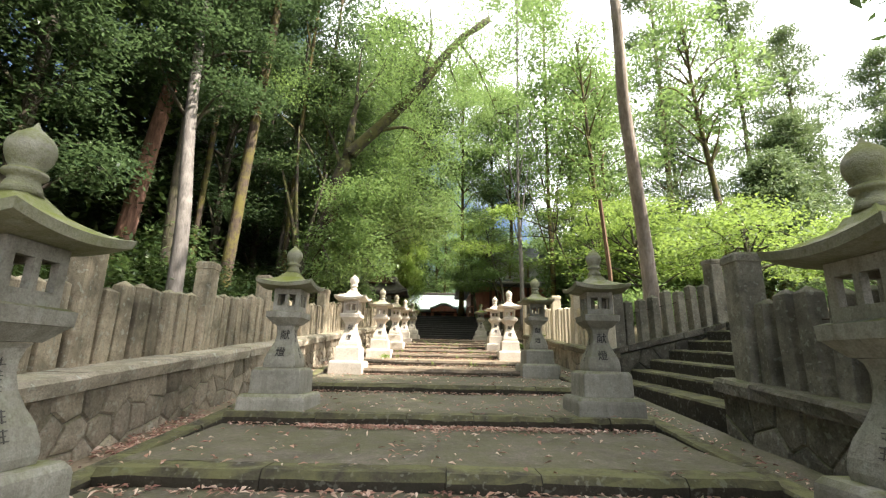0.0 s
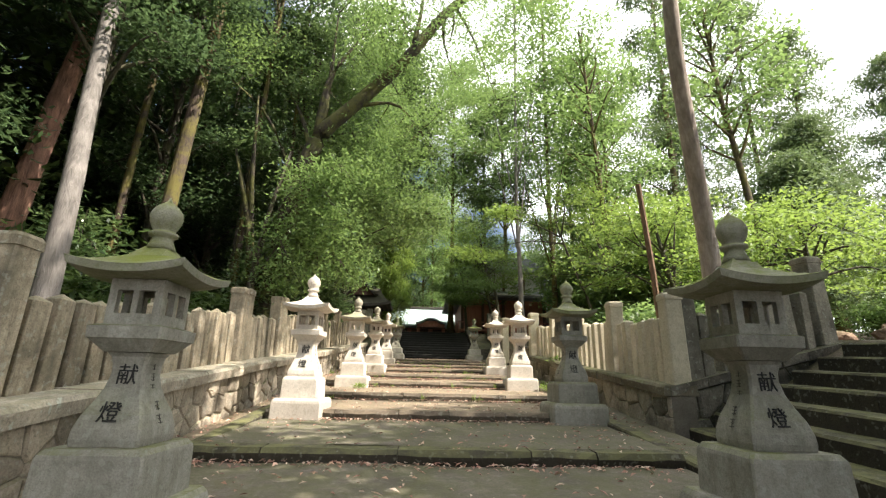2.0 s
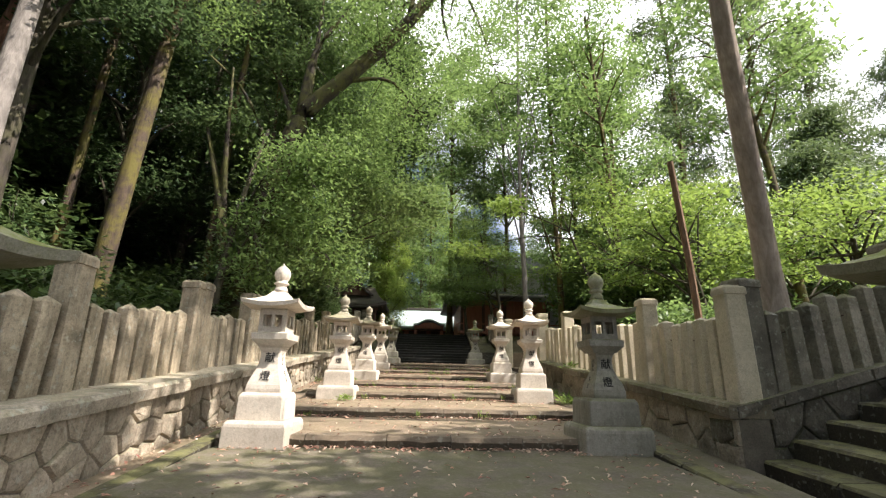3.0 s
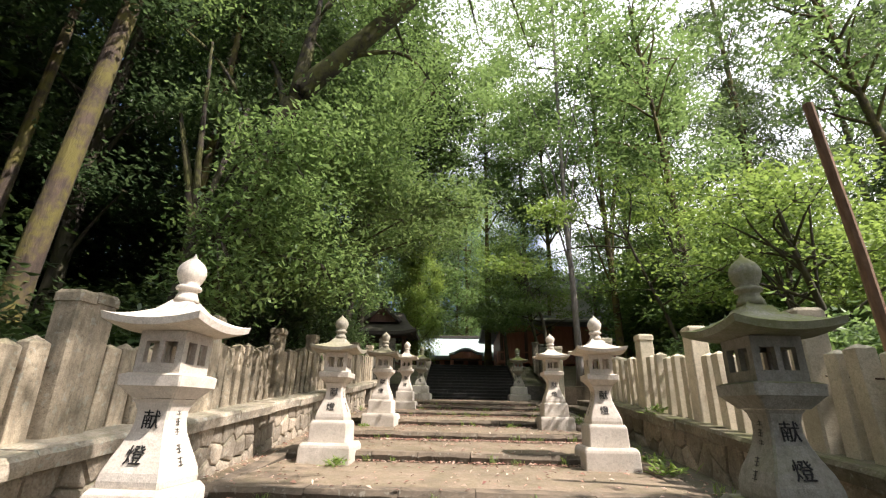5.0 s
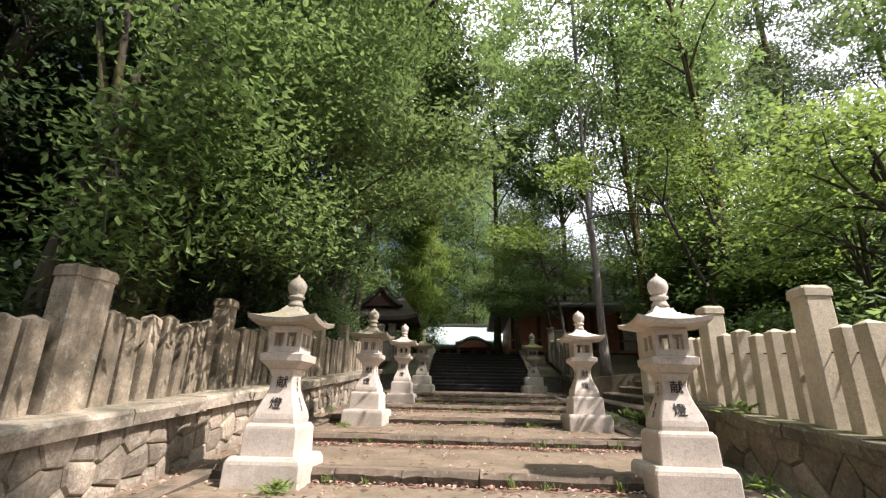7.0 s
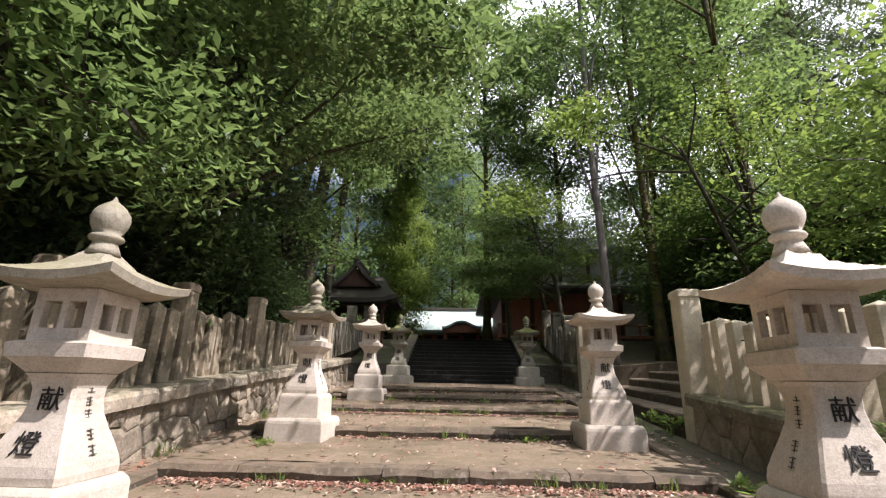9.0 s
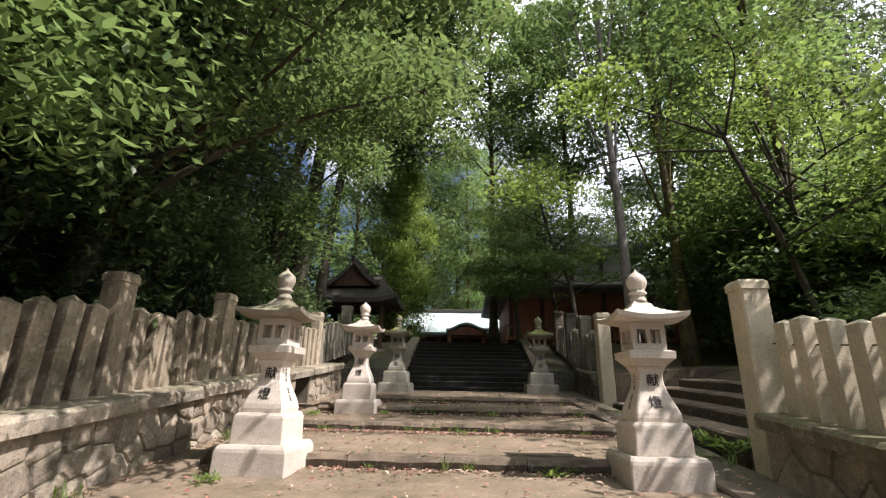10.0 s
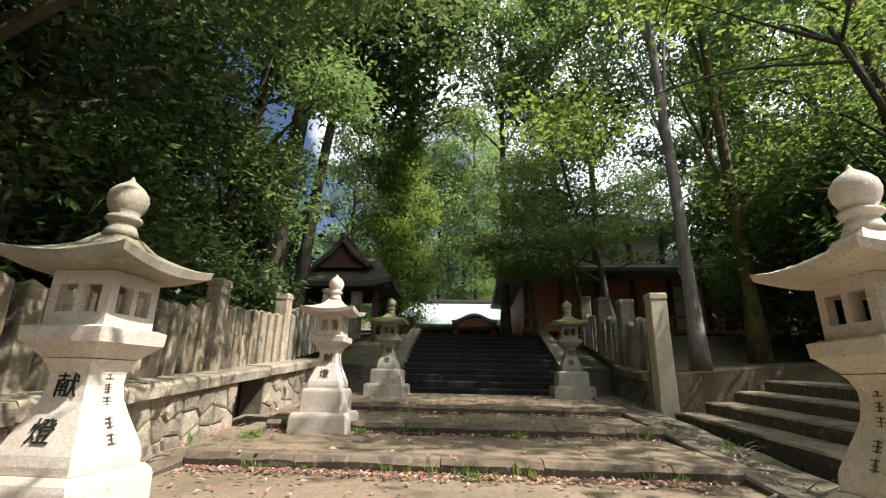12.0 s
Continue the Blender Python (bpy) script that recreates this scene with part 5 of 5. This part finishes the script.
for i, (x, y, h, r, n, lean) in enumerate([(8.2, 18.2, 5.4, 3.0, 15, (-0.5, 0)), (10.4, 15.2, 4.2, 2.8, 13, (0, 0)), (13, 20, 5.6, 3.4, 16, (0, 0)), (4.2, 34.3, 7.2, 3.2, 24, (-1.4, -0.6)), (14, 13.0, 3.4, 2.6, 10, (0, 0)), (10.2, 21.8, 6.4, 3.2, 16, (0, 0)), (17, 17, 4.6, 3.2, 13, (0, 0)), (2.6, 34.6, 5.8, 2.3, 14, (-0.6, -0.6)), (9.4, 25.8, 8.0, 3.4, 13, (-1, 0))]):
    maple(x, y, h, r, n, 620 + i, lean)
grow("reaching_maple", "maple with long boughs reaching over the path", (7.6, 23.6, gz(7.6, 23.6)), [(0, 0, 0), (-0.4, 0, 2), (-1.2, -0.3, 3.8), (-1.8, -0.4, 5.4)], 0.085, 0.04,
     [(0.99, (-4.2, -0.5, 6.0), 0.04), (0.9, (-5.2, 0.8, 4.6), 0.035), (0.95, (-2.2, -1.8, 6.6), 0.035), (0.6, (0.8, -2.6, 4.4), 0.035), (0.5, (1.5, -4.0, 3.6), 0.035), (0.99, (-1.0, 2.2, 6.8), 0.035)],
     [((-4.3, -0.6, 6.05), (0.9, 0.9, 0.2), 36), ((-5.6, 0.9, 4.5), (1.0, 0.9, 0.18), 28), ((-2.2, -1.8, 6.7), (1.2, 1.1, 0.2), 14), ((0.8, -2.6, 4.5), (1.4, 1.3, 0.2), 28), ((1.5, -4.2, 3.7), (1.4, 1.3, 0.2), 20), ((-1.0, 2.2, 6.9), (1.6, 1.4, 0.25), 16), ((-0.4, 0, 7.4), (1.5, 1.4, 0.25), 14), ((2.2, -1, 5.4), (1.5, 1.5, 0.2), 30)],
     MAPLE, BARK_DARK, 611)


grow("stair_maple", "leaning maple hanging over the dark stairs", (4.5, 30.6, gz(4.5, 30.6)), [(0, 0, 0), (-0.35, 0, 1.4), (-0.5, 0.1, 2.8), (-1.1, 0.2, 4.6), (-1.5, 0.2, 6.6)], 0.12, 0.04,
     [(0.4, (-2.7, 0.2, 2.9), 0.04), (0.5, (-3.5, 0.5, 3.7), 0.04), (0.6, (-1.2, -0.8, 4.2), 0.035), (0.7, (0.6, 0.2, 5.0), 0.035), (0.8, (-2.6, 0.3, 5.6), 0.035), (0.95, (-1.6, 0.2, 7.4), 0.03)],
     [((-2.5, 0.0, 2.55), (1.2, 0.9, 0.35), 80), ((-3.5, 0.5, 3.3), (1.0, 0.9, 0.3), 54), ((-1.5, -0.5, 3.3), (1.1, 0.9, 0.3), 60), ((-2.4, 0.2, 4.2), (1.2, 1.0, 0.3), 32), ((0.4, 0.2, 4.6), (1.1, 1.0, 0.3), 28), ((-2.8, 0.3, 5.5), (1.2, 1.0, 0.3), 26), ((-0.6, 0.0, 6.0), (1.2, 1.0, 0.3), 24), ((-1.7, 0.2, 7.4), (1.3, 1.1, 0.35), 24)],
     (LEAF_MID, 32, 0.32, 0.25, 0.14, 0.075, 0.25), BARK_DARK, 613)


def conifer(x, y, h, r, seed):
    rng = random.Random(seed)
    bl, limbs = [], []
    n = 30
    for i in range(n):
        u = i / n
        z = h * (0.2 + 0.8 * u)
        k = r * (1 - u) ** 0.6 * rng.uniform(0.75, 1.1) + 0.4
        a = i * 2.4
        c = (0.6 * k * math.cos(a), 0.6 * k * math.sin(a), z)
        bl.append((c, (0.5 * k + 0.2, 0.5 * k + 0.2, 0.6), 30))
        limbs.append((min(0.98, z / h), (c[0] * 1.3, c[1] * 1.3, z - 0.2), 0.06))
    return grow("conifer", "tall cypress with drooping grey-green boughs", (x, y, gz(x, y)), [(0, 0, 0), (0.1, 0, h * 0.5), (0, 0, h)], 0.32, 0.03, limbs, bl, CONIFER, BARK_BROWN, seed, group="cypresses")


for i, (x, y, h, r) in enumerate([(17.3, 33, 35, 4.8), (24.5, 34, 30, 5.2), (29.5, 35, 26, 4.8), (36.5, 34, 23, 5.0), (23, 28, 14, 3.4), (31, 28, 15, 4), (19, 25, 10, 3.0), (20.5, 38, 22, 4)]):
    conifer(x, y, h, r, 200 + i)

# unseen tall trees added beside and behind the camera; they shade the path's start
for x, y, h, z0, r in [(6.8, -1.5, 15, 8, 4.2), (10.5, -3.5, 16, 6, 4.4), (7.0, -6.5, 15, 7, 4.2), (-7, -4, 15, 5, 4), (11.2, 0.8, 15, 8, 3.6), (13.5, -1, 17, 7, 4.4), (7.4, 0.8, 14.5, 9, 3.4), (10.4, 5.4, 13, 6.5, 3.0), (12.0, 7.8, 13.5, 7.0, 2.6)]:
    leafy_tree("shade_tree", "unseen broadleaf tree added to shade the path", x, y, h, z0, r, FAR, BARK_BROWN, 230 + k, 20, 19, 0.25, group="shade trees")
    k += 1


def shrub(x, y, h, r, leaf, label, seed):
    rng = random.Random(seed)
    bl = [((rng.uniform(-0.6, 0.6) * r, rng.uniform(-0.6, 0.6) * r, h * rng.uniform(0.3, 0.9)), (r * 0.5, r * 0.5, h * 0.22), 26) for _ in range(7)]
    return grow("shrub", label, (x, y, gz(x, y)), [(0, 0, 0), (0.05, 0, h * 0.3), (0.1, 0.05, h * 0.6)], 0.05, 0.02, [(0.5, c, 0.02) for c, rr, q in bl], bl, leaf, BARK_DARK, seed, "shrub", 6, "undergrowth")


for i, (x, y, h) in enumerate([(-7.4, 3.0, 1.7), (-8.2, 6.4, 1.9), (-7.6, 9.0, 1.6), (-5.6, 12.3, 1.1), (-7.9, 12.0, 1.8), (-5.6, 14.2, 1.2), (-7.4, 16.6, 1.8), (-6.8, 19.8, 1.5), (-5.6, 20.3, 1.1), (-7.0, 23.2, 1.7), (-5.6, 24.0, 1.2), (-6.4, 27.0, 1.8), (-9.5, 18.5, 2), (-9.5, 14, 2)]):
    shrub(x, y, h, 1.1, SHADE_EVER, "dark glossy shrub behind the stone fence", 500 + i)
for i, (x, y, h, r) in enumerate([(-5.0, 16.4, 3.0, 1.0), (-5.1, 18.3, 3.4, 1.1), (-5.0, 20.4, 3.2, 1.1), (-5.0, 22.4, 3.4, 1.1), (-5.0, 24.6, 3.2, 1.1), (-5.2, 26.8, 2.2, 1.0), (-6.8, 30.6, 4.0, 1.4), (-7.2, 13.0, 2.8, 1.2)]):
    shrub(x, y, h, r, HEDGE, "tall leafy evergreen bush crowding the stone fence", 560 + i)
for i, (x, y, h) in enumerate([(9.4, 17, 1.2), (6.4, 15.8, 0.9), (7.6, 21.2, 1.2), (13, 9.8, 1.4), (15, 18, 1.6), (17, 12, 1.8)]):
    shrub(x, y, h, 1.4, MID, "bright green shrub on the sunlit bank", 540 + i)

# Added out of view so that its crown shades the left fence.
leafy_tree("shade_tree", "unseen leaning broadleaf added to shade the left fence", 7.1, 3.8, 15, 9.6, 3.6, FAR, BARK_BROWN, 640, 20, 17, 0.22, (-2.8, 0.6), group="shade trees")

# far woods all round
for i in range(30):
    a = math.radians(-84 + 168 * i / 29)
    d = 62 + (i * 13) % 17
    x, y = d * math.sin(a), 10 + d * math.cos(a)
    leafy_tree("far_tree", "distant green tree on the wooded hill", x, y, 13 + (i * 5) % 6, 0.5, 5.5, (LEAF_MID, 16, 1.0, 0.6, 0.8, 0.42, 0.3), BARK_DARK, 300 + i, 12, 18, 0.3, group="far woods")


# ---------- the small tiled store behind the maples ----------
STORE_WOOD = wood("store_wood", (0.018, 0.014, 0.011), (0.05, 0.04, 0.03))


def build_store():
    c = Vector((13.2, 31.2, gz(13.2, 31.2) + 0.2))
    t = tagged(empty("storehouse", c), "small storehouse with grey tiled roof behind maples", "building")
    part("wall", boxm(-1.8, 1.8, -1.2, 1.2, -0.5, 3.4), STORE_WOOD, t, "dark weathered board wall")
    for sy in (-1, 1):
        bm = bmesh.new()
        loft(bm, [[(x, 0, 4.5), (x, sy * 1.9, 3.3), (x, sy * 1.9, 3.18), (x, 0, 4.38)] for x in (-2.4, 2.4)])
        part("roof_slope", bm, ROOF_TILE, t)
        for i in range(17):
            x = -2.3 + i * 0.2875
            part("ridge_tile", tube(bmesh.new(), [(x, sy * 0.05, 4.52), (x, sy * 1.93, 3.31)], [0.06, 0.06], 6), ROOF_TILE, t)
    part("ridge", boxm(-2.45, 2.45, -0.14, 0.14, 4.46, 4.72, 0.03), ROOF_TILE, t)


build_store()


def fallen_branch(x, y, z, turn, length, seed):
    """A bare fallen branch with a few side twigs lying on the ground."""
    rng = random.Random(seed)
    t = tagged(empty("fallen_branch", (x, y, z)), "bare grey fallen branch on the ground", "branch", "fallen branches")
    t.rotation_euler.z = radians(turn)
    p = smooth_path([(0, 0, 0.02), (length * 0.35, 0.06, 0.05), (length * 0.7, -0.04, 0.04), (length, 0.08, 0.03)], 9)
    part("stem", tube(bmesh.new(), p, [0.016 - 0.0014 * i for i in range(9)], 6, 0.1, rng), BARK_GREY, t)
    for i in range(5):
        a = p[2 + i]
        e = a + Vector((rng.uniform(0.1, 0.25), rng.choice((-1, 1)) * rng.uniform(0.1, 0.28), rng.uniform(0.0, 0.16))) * (length / 1.1)
        part("side_twig", tube(bmesh.new(), [a, (a + e) / 2 + Vector((0, 0.02, 0.02)), e], [0.009, 0.006, 0.002], 5), BARK_GREY, t)


for i, (x, y, turn, ln) in enumerate([(2.55, 21.1, 25, 0.9), (3.05, 22.3, 60, 1.1), (3.2, 24.0, 100, 0.9), (3.4, 25.3, 140, 1.0), (-3.0, 21.5, 80, 0.6)]):
    fallen_branch(x, y, (path_z(y) if abs(x) < 2.7 else zline(y) + 0.05), turn, ln, 800 + i)


# ---------- fallen leaves and weeds ----------
def fallen_leaves(n, seed):
    rs = np.random.RandomState(seed)
    out = []
    for i in range(n):
        q = rs.rand()
        if q < 0.5:                                       # drifted against the risers
            y = STEPS[rs.randint(2, len(STEPS))] - abs(rs.normal(0, 0.14)) - 0.03
            x = rs.uniform(-2.6, 2.6)
        elif q < 0.66:
            y, x = rs.uniform(0.5, 27), rs.choice((-1, 1)) * rs.uniform(2.92, 3.2)
        else:
            y, x = rs.uniform(0.5, 27), rs.uniform(-2.6, 2.6)
        if 1300 <= i < 2500:                               # drifts below two of the upper risers
            x, y = rs.uniform(-2.6, 2.4), (17.36 if i < 1900 else 21.6) - abs(rs.normal(0, 0.13))
        if i < 1300:                                       # the thick drift below one riser, and one in the gutter
            x, y = (rs.uniform(-1.7, 1.8), 5.96 - abs(rs.normal(0, 0.13))) if i < 900 else (-2.98 + rs.normal(0, 0.12), rs.uniform(4.4, 6.2))
        z = (path_z(y) if abs(x) < 2.7 else zline(y) + 0.03) + 0.022
        out.append((x, y, z))
    c = np.array(out)
    az = rs.uniform(0, 2 * np.pi, n)
    d = np.stack((np.cos(az), np.sin(az), rs.normal(0, 0.18, n)), 1)
    sd = np.stack((-np.sin(az), np.cos(az), rs.normal(0, 0.25, n)), 1)
    L, W = (rs.uniform(0.035, 0.105, n))[:, None], (rs.uniform(0.018, 0.042, n))[:, None]
    up = np.array((0, 0, 0.012))
    return np.stack((c - d * L / 2, c + sd * W / 2 + up, c + d * L / 2, c - sd * W / 2 + up), 1)


tagged(new("fallen_leaves", quads_mesh("fallen_leaves", fallen_leaves(9500, 77), LEAF_DRY)), "dry brown and pale leaves scattered on steps", "fallen leaves", kind="stuff")


def weed(x, y, z, r, n, seed):
    rs = np.random.RandomState(seed)
    az = rs.uniform(0, 2 * np.pi, n)
    p = np.stack((rs.normal(0, r * 0.35, n), rs.normal(0, r * 0.35, n), rs.uniform(0, r * 0.4, n)), 1)
    el = rs.uniform(0.1, 1.0, n)
    d = np.stack((np.cos(az) * np.cos(el), np.sin(az) * np.cos(el), np.sin(el)), 1)
    sd = np.stack((-np.sin(az), np.cos(az), np.zeros(n)), 1)
    L, W = rs.uniform(0.4, 0.9, n)[:, None] * r, rs.uniform(0.12, 0.25, n)[:, None] * r
    q = np.stack((p, p + d * L * 0.5 + sd * W / 2, p + d * L + np.array((0, 0, -0.15)) * L, p + d * L * 0.5 - sd * W / 2), 1)
    ob = new("weed_tuft", quads_mesh("weed_tuft", q, LEAF_MAPLE))
    ob.location = (x, y, z)
    return tagged(ob, "small bright green weed tuft beside stone", "weed", "weeds on the path", "stuff")


for i, (x, y, r) in enumerate([(-1.75, 14.75, 0.2), (2.85, 14.5, 0.27), (2.95, 15.3, 0.22), (-2.2, 18.7, 0.14), (1.2, 19.35, 0.16), (2.85, 17.2, 0.2), (-2.55, 22.8, 0.15), (0.2, 21.5, 0.12), (2.9, 19.9, 0.18), (-1.3, 23.3, 0.12), (0.8, 23.35, 0.14), (-2.6, 25.1, 0.16), (3.6, 21.0, 0.25), (2.6, 13.0, 0.16)]):
    weed(x, y, (path_z(y) if abs(x) < 2.7 else zline(y) + 0.06) - 0.01, r, 60, 700 + i)
weed(3.5, 16.35, cop(16.35) - 0.02, 0.24, 50, 730)
weed(3.55, 20.3, zline(20.3) + 0.1, 0.3, 50, 731)


def grass_mesh(seed, n=26, h=0.16):
    """A tuft of thin bent blades."""
    rs = np.random.RandomState(seed)
    az = rs.uniform(0, 2 * np.pi, n)
    p = np.stack((rs.normal(0, 0.05, n), rs.normal(0, 0.025, n), np.zeros(n)), 1)
    d = np.stack((np.cos(az), np.sin(az), np.zeros(n)), 1)
    sd = np.stack((-np.sin(az), np.cos(az), np.zeros(n)), 1)
    L = rs.uniform(0.5, 1.2, n)[:, None] * h
    up = np.array((0, 0, 1.0))
    q = np.stack((p, p + up * L * 0.7 + d * L * 0.25 + sd * 0.005, p + up * L * 0.85 + d * L * rs.uniform(0.4, 0.9, n)[:, None], p + up * L * 0.7 + d * L * 0.25 - sd * 0.005), 1)
    return quads_mesh("grass_tuft", q, LEAF_MAPLE)


GRASS = [grass_mesh(900 + i, h=h) for i, h in enumerate((0.13, 0.17, 0.10))]
rng_grass = random.Random(91)
for y, n in ((13.1, 4), (15.3, 6), (17.4, 9), (19.5, 6), (21.65, 15), (23.45, 8), (25.2, 5)):
    for i in range(n):
        x = rng_grass.uniform(-2.5, 2.5)
        g = tagged(new("grass_tuft", rng_grass.choice(GRASS)), "small grass tuft growing at a step's edge", "grass", "grass on the steps", "stuff")
        g.matrix_basis = pose(x, y - 0.035, path_z(y - 0.05) - 0.01, 0, 0, rng_grass.uniform(0, 360))
for x, y in ((3.2, 20.9), (3.35, 19.95), (3.1, 22.7), (-3.05, 18.1), (-3.0, 20.6), (-3.08, 22.4), (3.05, 16.2), (3.1, 13.7)):
    g = tagged(new("grass_tuft", GRASS[1]), "grass tuft growing in the gutter", "grass", "grass on the steps", "stuff")
    g.matrix_basis = pose(x, y, zline(y) + 0.01, 0, 0, rng_grass.uniform(0, 360)) @ Matrix.Scale(1.2, 4)


def boulder(x, y, r, seed):
    """A rough garden boulder half sunk in the bank."""
    bm = bmesh.new()
    bmesh.ops.create_icosphere(bm, subdivisions=3, radius=r)
    for v in bm.verts:
        n = v.co.normalized()
        v.co *= 1 + 0.28 * noise.noise(n * 1.6 + Vector((seed, 0, 0))) + 0.10 * noise.noise(n * 5 + Vector((0, seed, 0)))
        v.co.z *= 0.72
    ob = new("boulder", mesh_of("boulder", bm, ROCK_BROWN))
    ob.location = (x, y, gz(x, y) + 0.25 * r)
    return tagged(ob, "rough reddish brown boulder on the sunlit bank", "rock", "boulders on the bank")


ROCK_BROWN = rock("rock_brown", (0.13, 0.075, 0.05), (0.33, 0.21, 0.15), 0.4, (0.12, 0.13, 0.04), 40, (0.08, 0.06, 0.045), 0.6, 0.15, 0.6)
for i, (x, y, r) in enumerate([(8.1, 11.0, 0.34), (8.8, 11.5, 0.42), (7.4, 12.2, 0.3), (9.6, 11.1, 0.3), (9.9, 12.2, 0.45), (8.3, 12.4, 0.26)]):
    boulder(x, y, r, 3 + i)
